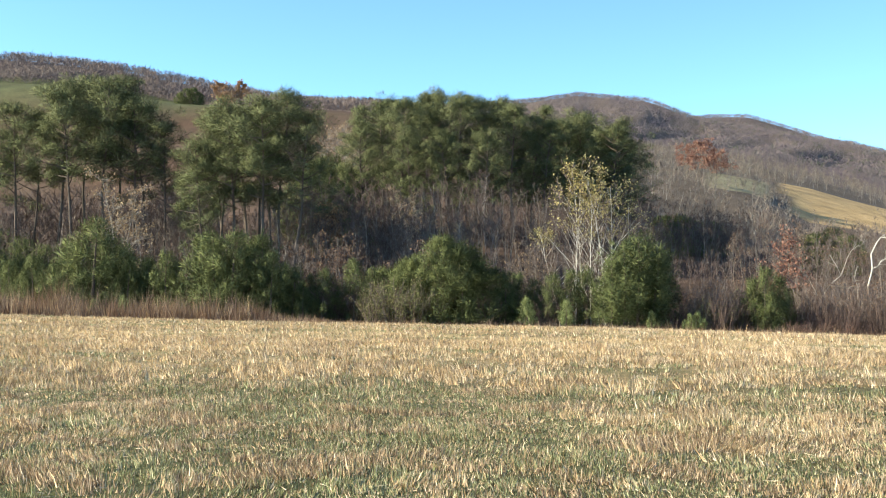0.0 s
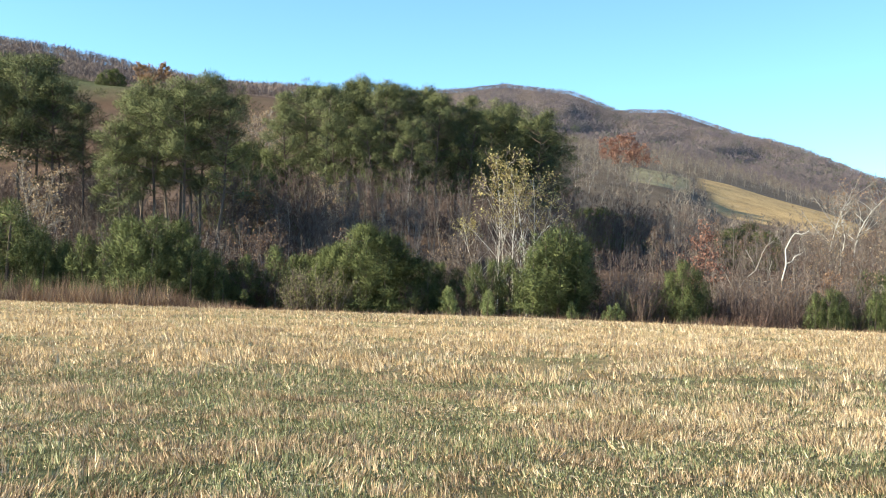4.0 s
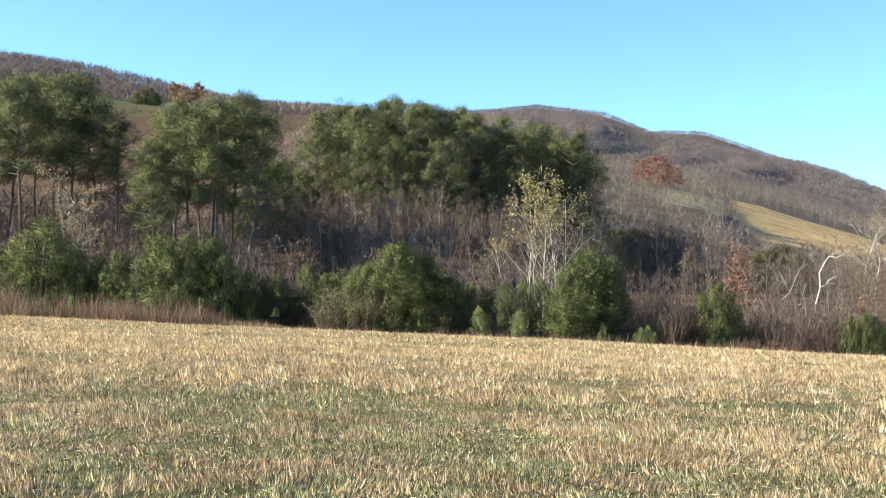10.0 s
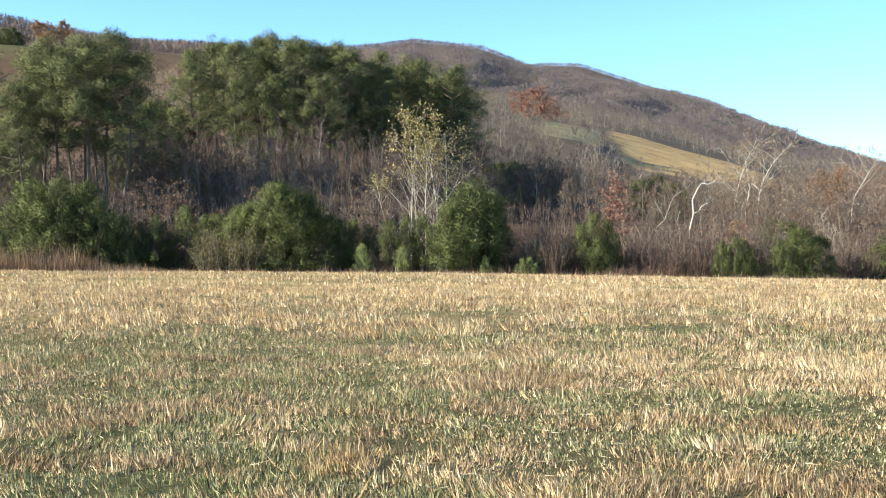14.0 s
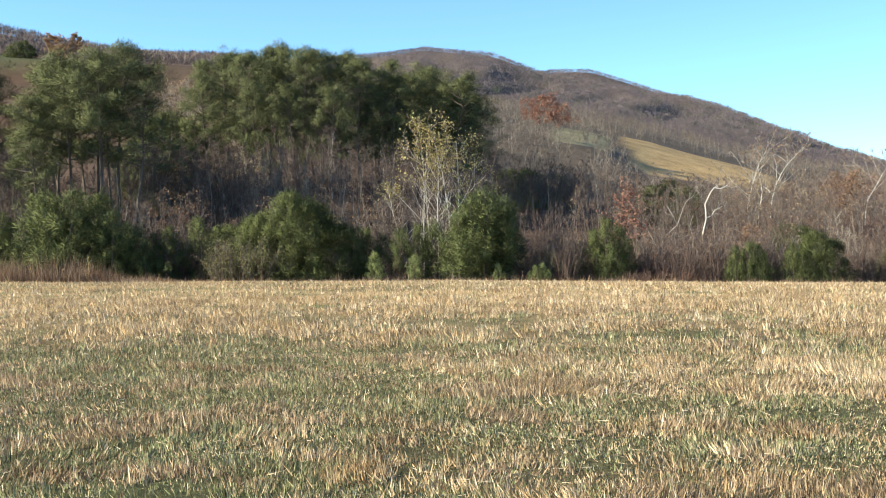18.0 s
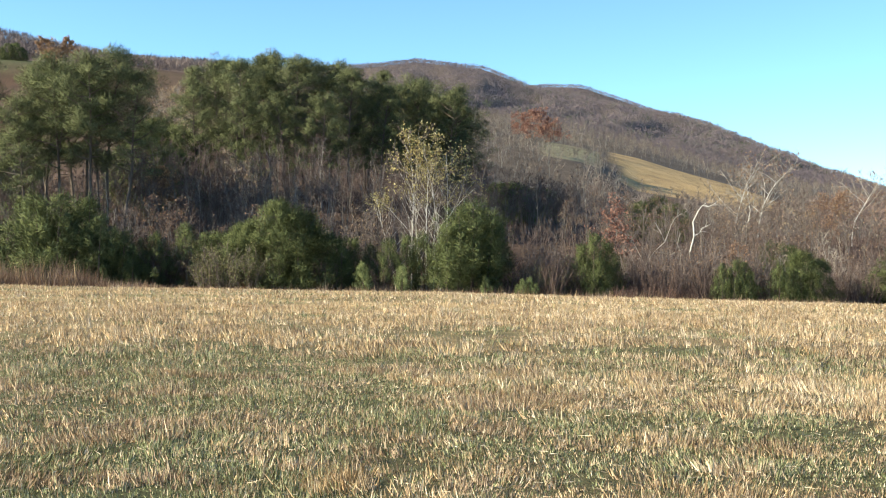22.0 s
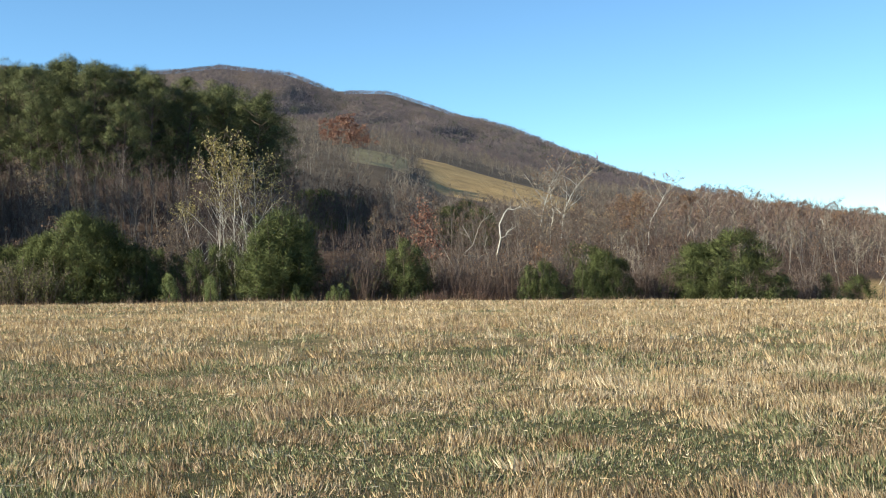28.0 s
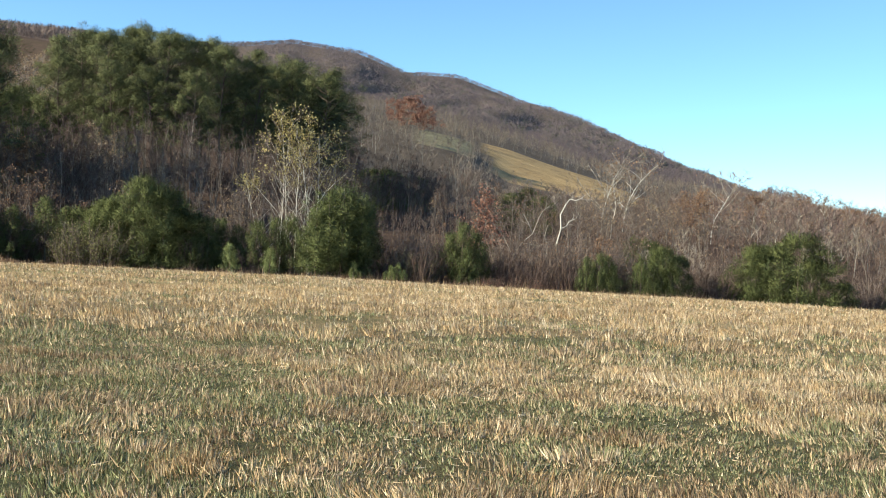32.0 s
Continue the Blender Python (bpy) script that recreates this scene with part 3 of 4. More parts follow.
def shrub(r, h=2.5, twigs=M_TWIG, leaf=None, leafy=0, stems=26, wide=0.45, leaf_size=0.05, name="shrub"):
    """Many-stemmed bush."""
    base = new(name)
    st, tips = [], []
    for i in range(stems):
        a, rad = r.uniform(0, 6.283), h * wide * math.sqrt(r.random())
        p0 = (rad * 0.4 * math.cos(a), rad * 0.4 * math.sin(a), -0.1)
        ln = h * r.uniform(0.65, 1.05) * (1 - 0.35 * (rad / (h * wide)) ** 2)
        pts = bent(r, p0, (rad * 0.9 * math.cos(a) / h, rad * 0.9 * math.sin(a) / h, 1), ln, 4, 0.10)
        st.append(chain(pts, 0.010 + 0.003 * h, 0.006, 3))
        k = 26
        c = along(pts, r.uniform(0.15, 1.0, k))
        wy = unit(pts[-1] - pts[0]) * 0.8 + r.normal(size=(k, 3)) * 0.55
        l = r.uniform(0.08, 0.22, k) * h
        st.append(blades(c, wy, l, 0.012 + 0.002 * h, r))
        tips.append(c + unit(wy) * (l * r.uniform(0.1, 1.0, k))[:, None])
    part("branchwork", join(*st), twigs, base)
    if leaf is not None and leafy:
        t = np.concatenate(tips)
        c = t[r.integers(0, len(t), leafy)] + r.normal(size=(leafy, 3)) * 0.03 * h
        part("foliage", leaves(c, r.uniform(0.6, 1.3, leafy) * leaf_size, r), leaf, base)
    return base


MADE = {}


def place(key, make, x, y, h, ref, label, category, group="", variants=4, sx=1.0, sink=0.0, turn=None, tilt=0.0):
    """Stand a tree of height h at x, y. make(r) builds one of height ref; the first ones are built, the rest copied."""
    pool = MADE.setdefault(key, [])
    z = ground_z(x, y) - sink
    a = rng.uniform(0, 360) if turn is None else turn
    s = h / ref
    if len(pool) < variants:
        ob = make(np.random.default_rng(len(pool) * 31 + len(key) * 7 + ord(key[0])))
        ob.matrix_basis = Matrix.LocRotScale((x, y, z), Euler((radians(tilt), 0, radians(a))), (s * sx, s * sx, s))
        pool.append(ob)
    else:
        src = pool[int(rng.integers(0, len(pool)))]
        q = src.scale
        m = Matrix.LocRotScale((x, y, z), Euler((radians(tilt), 0, radians(a))), (s * sx / q[0], s * sx / q[1], s / q[2]))
        ob = copy_thing(src, m)
    return tagged(ob, label, category, group)


def bx(p, y):
    """The x of a bearing given in thousandths, at the distance y."""
    return p / 1000 * y


def reach_to(b, d, rise):
    """The height of a tree at a bearing and distance whose top stands at that rise over the eye (both in thousandths)."""
    return max(2.0, rise / 1000 * d + EYE - ground_z(bx(b, d), d))


# tall pines: bearing, distance, rise of the top
def plant_pines():
    grove_a = [(-598, 118, 118), (-575, 115, 140), (-550, 113, 165), (-533, 120, 158), (-510, 116, 182), (-490, 112, 178), (-478, 121, 186), (-458, 115, 184), (-446, 124, 188), (-434, 113, 176), (-418, 117, 166), (-403, 114, 146)]
    grove_b = [(-362, 103, 130), (-350, 107, 156), (-338, 104, 166), (-322, 108, 160), (-308, 104, 168), (-292, 108, 170), (-281, 104, 156), (-344, 112, 158), (-314, 113, 162), (-299, 111, 150), (-368, 105, 106)]
    grove_c = [(-212, 138, 146), (-196, 143, 165), (-178, 139, 164), (-160, 142, 168), (-142, 143, 172), (-128, 139, 166), (-112, 142, 165), (-96, 144, 162), (-80, 140, 158), (-64, 145, 155), (-50, 141, 146),
               (-188, 151, 168), (-150, 153, 170), (-120, 155, 166), (-204, 150, 156), (-168, 147, 160), (-88, 153, 160), (-170, 134, 140), (-136, 134, 138), (-104, 134, 134)]
    for lst, key, make, lab in ((grove_a, "pine_open", lambda r: pine_tree(r, 18, 0.50, 0.17), "tall open-crowned pine with long bare dark trunk"),
                                (grove_b, "pine_mid", lambda r: pine_tree(r, 18, 0.5, 0.15), "tall full-crowned pine above bare saplings"),
                                (grove_c, "pine_full", lambda r: pine_tree(r, 18, 0.25, 0.185), "tall green pine in a dense hillside grove")):
        for b, d, t in lst:
            place(key, make, bx(b, d), d, reach_to(b, d, t) * 1.0, 18, lab, "pine tree", "tall pines", 5)
    # pines from 159 m back are added, hidden behind, to shade the hollow
    for b, d, t in [(-26, 150, 144), (-12, 153, 150), (2, 149, 144), (10, 152, 134), (-16, 159, 148), (-30, 161, 140), (-48, 159, 142), (-66, 161, 150), (4, 160, 138), (-52, 176, 138), (-34, 182, 138), (-16, 178, 140), (0, 184, 132), (8, 172, 126), (-42, 198, 130), (-22, 204, 132), (-4, 200, 128), (8, 208, 120), (16, 190, 112)]:
        place("pine_round", lambda r: pine_tree(r, 14, 0.2, 0.25), bx(b, d), d, reach_to(b, d, t) * 0.97, 14, "broad round-crowned dark pine on the slope, rear rows added for shade", "pine tree", "tall pines", 3)


def plant_evergreens():
    yp = lambda r: young_pine(r, 5)
    sd = lambda r: young_pine(r, 5, M_SEEDLING, 0.40)
    for b, d, h in [(-655, 90, 7.0), (-675, 92, 8.0), (-620, 94, 10.5), (-597, 92, 11.5), (-574, 96, 9.0), (-556, 88, 4.6), (-531, 87, 5.0), (-472, 87, 8.2), (-450, 89, 7.0), (-372, 87, 7.0), (-355, 86, 7.0), (-322, 88, 7.2), (-280, 87, 4.6), (-262, 88, 4.0), (-85, 87, 4.4), (-45, 87, 4.2), (-28, 88, 4.6), (-337, 86, 7.2), (-311, 88, 7.0), (-290, 92, 5.4),
                    (-222, 88, 5.2), (-75, 90, 4.6), (-60, 88, 3.8), (-92, 93, 4.2), (18, 86.5, 6.8), (44, 87.5, 6.4), (-205, 90, 4.8), (-252, 87, 4.4), (-400, 87, 5.6), (-418, 88, 5.2), (-488, 88, 6.0), (30, 87, 7.4), (8, 86, 5.4), (52, 88, 5.8), (138, 87, 5.1), (130, 87.5, 4.3), (147, 88, 4.5), (157, 91, 4.0), (252, 86, 3.0), (272, 86.5, 3.2),
                    (-262, 150, 7.0), (-248, 156, 7.8), (-232, 152, 7.2), (-222, 160, 7.5), (-520, 96, 7.5), (-498, 99, 8.0), (-462, 97, 7.0), (-440, 100, 7.6), (-418, 98, 6.6), (-545, 99, 8.2), (-275, 98, 6.0), (-570, 90, 5.2), (-512, 88, 4.2), (-490, 90, 4.8), (-438, 87, 5.0), (-415, 89, 4.2), (-392, 90, 5.2), (-300, 86, 5.6), (-270, 86, 3.4), (-245, 90, 4.2), (-12, 88, 4.8), (-110, 92, 4.6), (20, 90, 6.2), (42, 91, 6.0), (-630, 98, 8), (-545, 94, 6), (-510, 92, 5), (-430, 94, 5), (-400, 92, 4.6), (-355, 93, 6),
                    (262, 86, 3.4), (276, 88, 2.6), (302, 86, 3.2), (313, 87, 3.9), (548, 88, 3.8)]:
        place("young_pine", yp, bx(b, d), d, h, 5, "young bushy green pine at the field edge", "pine tree", "young pines", 6, 1.25 if h > 6 and d < 91 else 1.0)
    for b, d, h in [(42, 84.5, 1.25), (76, 84.5, 1.15), (86, 84.6, 0.9), (-66, 84.6, 2.0), (-32, 84.6, 1.9), (82, 84.7, 1.3), (70, 84.8, 0.8), (-440, 84.5, 1.6), (-470, 84.4, 1.3)]:
        place("seedling", sd, bx(b, d), d, h * 1.15, 5, "small light-green pine seedling at the field edge", "pine tree", "pine seedlings", 6)
    cd = lambda r: cedar_tree(r, 5, 0.44)
    for b, d, h, w in [(-140, 87, 7.0, 1.0), (-172, 88, 5.2, 1.0), (-115, 89, 5.4, 1.0), (-158, 88, 5.8, 1.2), (-124, 87, 6.2, 1.2), (-100, 88, 4.6, 1.2), (-190, 90, 4.8, 1.2), (322, 87, 4.2, 1.1), (337, 88, 3.6, 1.1), (410, 89, 5.4, 1.1), (427, 90, 5.8, 1.3), (452, 87, 6.6, 1.35), (466, 88, 5.0, 1.0), (497, 87, 3.2, 1.2),
                       # cedars at bearings 52 to 94 are added to darken the shaded hollow
                       (180, 150, 5.4, 1.3), (193, 153, 6.2, 1.3), (207, 150, 5.2, 1.3), (298, 104, 5.0, 1.0), (312, 106, 4.0, 1.2), (52, 172, 6.5, 1.3), (66, 176, 6.5, 1.4), (80, 178, 6, 1.4), (94, 182, 5.5, 1.4), (-258, 140, 11, 1.0), (-246, 144, 11.5, 1.0), (-232, 141, 10.5, 1.0), (-222, 146, 9, 1.0), (-236, 132, 8, 1.1), (575, 90, 4.0, 1.1), (640, 96, 5.0, 1.2)]:
        place("cedar", cd, bx(b, d), d, h, 5, "dense rounded olive-green cedar at the field edge" if d < 120 else "dark cedar among bare trees across the creek, four added as shade", "cedar tree", "cedars", 4, w)


plant_pines()
plant_evergreens()


def snag_tree(r, h=9.0, lean=0.10):
    """Dead white tree: one crooked stem and a few broken limbs."""
    base = new("white_tree")
    a0 = r.uniform(0, 6.283)
    trunk = bent(r, (0, 0, -0.2), (lean * math.cos(a0), lean * math.sin(a0), 1), h * 0.72, 6, 0.14, 0.06)
    part("trunk", chain(trunk, 0.0052 * h, 0.03, 6), M_WHITEBARK, base)
    for i in range(7):
        q = 0.45 + 0.55 * (i + r.random()) / 7
        a = i * 2.4 + r.normal() * 0.6
        limb = bent(r, along(trunk, [q])[0], (math.cos(a) * 0.7, math.sin(a) * 0.7, 0.8), h * 0.40 * (1.4 - q) * r.uniform(0.4, 1.2), 6, 0.26, 0.02)
        fine = [chain(limb, 0.0027 * h * (1.4 - q), 0.010, 4)]
        for j in range(4):
            fine.append(chain(bent(r, along(limb, [r.uniform(0.3, 1)])[0], limb[-1] - limb[0] + r.normal(size=3) * 0.5, h * r.uniform(0.05, 0.1), 3, 0.25), 0.015, 0.007, 3))
        part("limb", join(*fine), M_WHITEBARK, base)
    return base


# sycamores with white stems, the last dull yellow leaves in their tops
def plant_sycamores():
    mk = lambda r: bare_tree(r, 12, M_WHITEBARK, M_TWIG, M_YELLOW, 520, 1, 0.60, "sycamore_tree", 0.085, 0.7, 0.20, 0.0055, 0.05, 22)
    for b, d, h in [(-24, 92, 14.8), (-18, 93, 13.0), (3, 91, 15.0), (9, 92, 13.6), (-10, 90, 10.5), (20, 93, 11.0), (-36, 93, 10.5), (-4, 94, 11.5)]:
        place("sycamore", mk, bx(b, d), d, h, 12, "white-stemmed sycamore with sparse yellow leaves in its top", "sycamore tree", "sycamores", 7)
    crown = lambda r: bare_tree(r, 10, M_WHITEBARK, M_PALETWIG, M_GOLD, 260, 1, 0.9, "white_tree", 0.1, 0.35, 0.30, 0.0085, 0.15)
    for b, d, h in [(262, 150, 13), (284, 150, 14.5), (272, 153, 10.5), (428, 168, 10.5), (470, 170, 11), (366, 160, 12.5)]:
        place("white_crown", crown, bx(b, d), d, h, 10, "tall tree with white limbs and a few brown leaves", "bare tree", "white-barked trees", 4)
    for b, d, h, t in [(545, 150, 8, 10), (500, 172, 10, 140), (560, 95, 4.4, 0), (598, 110, 6, 90)]:
        place("white_tree", snag_tree, bx(b, d), d, h, 9, "bare white-barked tree with crooked limbs", "bare tree", "white-barked trees", 7, turn=t)


def crooked_tree(b, d, stem, limbs, radius, bark, label):
    """A dead or half-dead tree by its own bends: the stem, then its limbs, as steps across and up in metres from the foot."""
    r = np.random.default_rng(int(b))
    base = new("white_tree")
    bend = lambda pts: np.array([(x, r.normal() * 0.15, z) for x, z in pts])
    pts = bend(stem)
    part("trunk", chain(pts[:3], radius, radius * 0.85, 6), M_BARK, base, "dark-grey lower trunk")
    part("upper_stem", chain(pts[2:], radius * 0.85, radius * 0.55, 6), bark, base)
    for pts in limbs:
        limb = bend(pts)
        fine = [chain(limb, radius * 0.55, 0.02, 5)]
        for k in range(7):
            fine.append(chain(bent(r, along(limb, [r.uniform(0.3, 1)])[0], limb[-1] - limb[0] + r.normal(size=3) * 0.7, r.uniform(0.4, 1.1), 3, 0.3), 0.016, 0.006, 3))
        part("limb", join(*fine), bark, base)
    base.location = (bx(b, d), d, ground_z(bx(b, d), d) - 0.2)
    tagged(base, label, "bare tree", "white-barked trees")


crooked_tree(222, 96, [(0, 0), (0.3, 3.0), (0.1, 5.4), (0.35, 6.8), (0.3, 8.0), (0.75, 9.0)], [[(0.75, 9.0), (1.1, 9.4), (1.6, 9.3), (2.2, 9.6)], [(0.35, 6.8), (0.8, 7.0), (1.1, 7.5), (1.6, 7.7)]], 0.085, M_WHITEBARK,
             "dead white tree with a crooked stem and broken limbs")
crooked_tree(178, 93, [(0, 0), (0.2, 2.2), (0.5, 3.6), (1.2, 4.8), (2.1, 5.6), (2.5, 6.8)], [[(2.1, 5.6), (1.7, 6.3), (1.2, 7.2)], [(2.5, 6.8), (2.9, 7.6), (3.5, 8.0)], [(0.5, 3.6), (-0.3, 5.2), (-1.2, 6.2), (-2.0, 6.6)], [(1.2, 4.8), (2.6, 4.6), (3.6, 5.0)]], 0.06, M_SAPLING,
             "pale-grey bare tree with arching limbs")
crooked_tree(206, 92, [(0, 0), (0.2, 1.6), (0.7, 3.0), (0.8, 4.4)], [[(0.7, 3.0), (1.5, 3.5), (2.3, 3.8)], [(0.2, 1.6), (-0.5, 3.0), (-0.8, 4.6)], [(0.8, 4.4), (0.5, 5.3), (0.7, 6.2)]], 0.05, M_SAPLING,
             "pale-grey bare tree with arching limbs")


KINDS = {
    "w": ("bare_pale", lambda r: bare_tree(r, 9, M_SAPLING, M_PALETWIG, None, 0, 1, 0.6), "leafless tree with a haze of pale twigs"),
    "s": ("sapling", lambda r: bare_tree(r, 9, M_SAPLING, M_TWIG, None, 0, 1, 0.38, girth=0.0042), "slender pale-grey leafless sapling in the thicket"),
    "g": ("bare_gray", lambda r: bare_tree(r, 9, M_BARK, M_TWIG), "leafless grey tree in the creek-side thicket"),
    "p": ("bare_purple", lambda r: bare_tree(r, 9, M_BARK, M_PURPLE, None, 0, 2, 0.45), "leafless purple-brown sapling in the thicket"),
    "r": ("bare_russet", lambda r: bare_tree(r, 9, M_BARK, M_PURPLE, M_RUSSET, 170, 1, 0.55, leaf_size=0.09), "tree with dry russet leaves still hanging"),
    "t": ("bare_tan", lambda r: bare_tree(r, 9, M_BARK, M_TWIG, M_TAN, 120, 1, 0.5, leaf_size=0.09), "thin tree with a few tan leaves"),
}


def plant_bare():
    # belts: bearings from, to; distances from, to; heights from, to; how many; kinds
    belts = [(-660, -390, 96, 118, 5, 9, 40, "gpps"), (-385, -265, 95, 102, 6, 9.5, 26, "sspg"), (-385, -180, 98, 116, 6, 10, 32, "ppsr"), (-200, -60, 98, 120, 5, 8.5, 34, "pptg"),
             (-120, -30, 91, 104, 5, 8, 30, "gst"), (-30, 40, 94, 104, 4, 6, 8, "gp"), (90, 260, 90, 106, 4, 6.5, 40, "ggpr"),
             (-205, -25, 106, 136, 7, 10.5, 46, "ppsp"), (-260, -200, 96, 108, 7, 9.5, 12, "spr"), (130, 330, 100, 150, 5, 8.5, 46, "gprt"), (250, 430, 92, 125, 4.5, 7.5, 40, "gwtr"), (430, 660, 98, 140, 5, 8, 40, "gwrt")]
    for b0, b1, d0, d1, h0, h1, n, ks in belts:
        for i in range(n):
            b = b0 + (b1 - b0) * (i + rng.random()) / n
            d = rng.uniform(d0, d1)
            key, mk, lab = KINDS[ks[int(rng.integers(0, len(ks)))]]
            place(key, mk, bx(b, d), d, rng.uniform(h0, h1), 9, lab, "bare tree", "thicket trees", 6)
    red = lambda r: bare_tree(r, 7, M_BARK, M_PURPLE, M_RED, 1500, 1, 0.6, "red_tree", 0.085, 0.2)
    place("red", red, bx(146, 93), 93, 8.6, 7, "small tree with dull red leaves", "tree", "", 2)
    orange = lambda r: bare_tree(r, 9, M_BARK, M_TWIG, M_OAK, 3600, 1, 0.75, "oak_tree", 0.15, 0.05)
    rust = lambda r: bare_tree(r, 9, M_BARK, M_MAUVE, M_RUSSET, 1000, 1, 0.75, "oak_tree", 0.085, 0.3)
    gold = lambda r: bare_tree(r, 9, M_BARK, M_MAUVE, M_GOLD, 1700, 1, 0.7, "oak_tree", 0.085, 0.25)
    for b, d, h, w in [(346, 122, 8.4, 1.35), (356, 126, 7.4, 1.3), (262, 96, 6.0, 1.2), (250, 98, 5.4, 1.2), (88, 92, 4.4, 1.2)]:
        place("gold_oak", gold, bx(b, d), d, h, 9, "tree with golden-brown leaves beyond the field edge", "oak tree", "", 4, w)
    for i in range(34):
        b, d = 330 + 350 * (i + rng.random()) / 34, rng.uniform(150, 235)
        place("rust_oak", rust if i % 3 else gold, bx(b, d), d, reach_to(b, d, float(np.interp(b, [330, 403, 446, 490, 550, 610, 680], [54, 60, 64, 56, 51, 41, 29])) - rng.uniform(0, 12)), 9, "round-crowned tree with dull russet leaves above the creek woods", "oak tree", "russet trees", 5, rng.uniform(1.0, 1.5))
    red_oak = lambda r: bare_tree(r, 9, M_BARK, M_PURPLE, M_RED, 3000, 1, 0.8, "oak_tree", 0.125, 0.15)
    for b, d, h in [(84, 330, 14), (97, 336, 12.5), (72, 340, 11)]:
        place("red_oak", red_oak, bx(b, d), d, h, 9, "oak with dull red-brown leaves on the hillside", "oak tree", "", 3, 1.25)
    for b, d, h, lab in [
                         (-330, 412, reach_to(-330, 412, 181), "round oak with orange-brown leaves on the pasture edge"), (-341, 410, reach_to(-341, 410, 183), "round oak with orange-brown leaves on the pasture edge"),
                         (-236, 118, 8, "tree with dry tan leaves"), (-345, 402, 8, "round oak with orange-brown leaves on the pasture edge")]:
        place("oak", orange, bx(b, d), d, h, 9, lab, "oak tree", "", 4, 1.3 if d > 390 else 1.1)


def plant_tan():
    tan = lambda r: bare_tree(r, 9, M_SAPLING, M_PALETWIG, M_TAN, 700, 1, 0.6, "tan_tree", 0.08, 0.25)
    for b, d, t in [(-256, 190, 132), (-248, 205, 146), (-238, 212, 150), (-228, 200, 142), (-220, 208, 132), (-178, 121, 84), (-166, 119, 78), (-447, 101, 100), (-440, 103, 88), (-150, 116, 64), (-128, 112, 56)]:
        place("tan", tan, bx(b, d), d, reach_to(b, d, t), 9, "slender tree with dry pale-tan leaves", "tree", "tan-leaved trees", 4)


def thicket(name, belts, label):
    """The woods behind the front trees, too many to count: the same trees laid into one mesh."""
    vs, fs, sl, k = [], [], [], 0
    mats = []
    for b0, b1, d0, d1, h0, h1, n, ks in belts:
        for i in range(n):
            b, d, h = b0 + (b1 - b0) * (i + rng.random()) / n, rng.uniform(d0, d1), rng.uniform(h0, h1)
            pool = MADE[KINDS[ks[int(rng.integers(0, len(ks)))]][0]]
            src = pool[int(rng.integers(0, len(pool)))]
            a, s = rng.uniform(0, 6.283), h / 9
            rot = np.array([[math.cos(a), -math.sin(a), 0], [math.sin(a), math.cos(a), 0], [0, 0, 1]]) * s
            x = bx(b, d)
            for ch in src.children:
                me = ch.data
                v = np.empty(len(me.vertices) * 3, np.float32)
                me.vertices.foreach_get("co", v)
                f = np.empty(len(me.loops), np.int32)
                me.loops.foreach_get("vertex_index", f)
                v = v.reshape(-1, 3) @ rot.T + np.array([x, d, ground_z(x, d)])
                if me.materials[0] not in mats:
                    mats.append(me.materials[0])
                vs.append(v), fs.append(f.reshape(-1, 3) + k)
                sl.append(np.full(len(f) // 3, mats.index(me.materials[0])))
                k += len(v)
    tagged(new(name, mesh_of(name, np.concatenate(vs), np.concatenate(fs), mats, np.concatenate(sl))), label, "woods", kind="stuff")


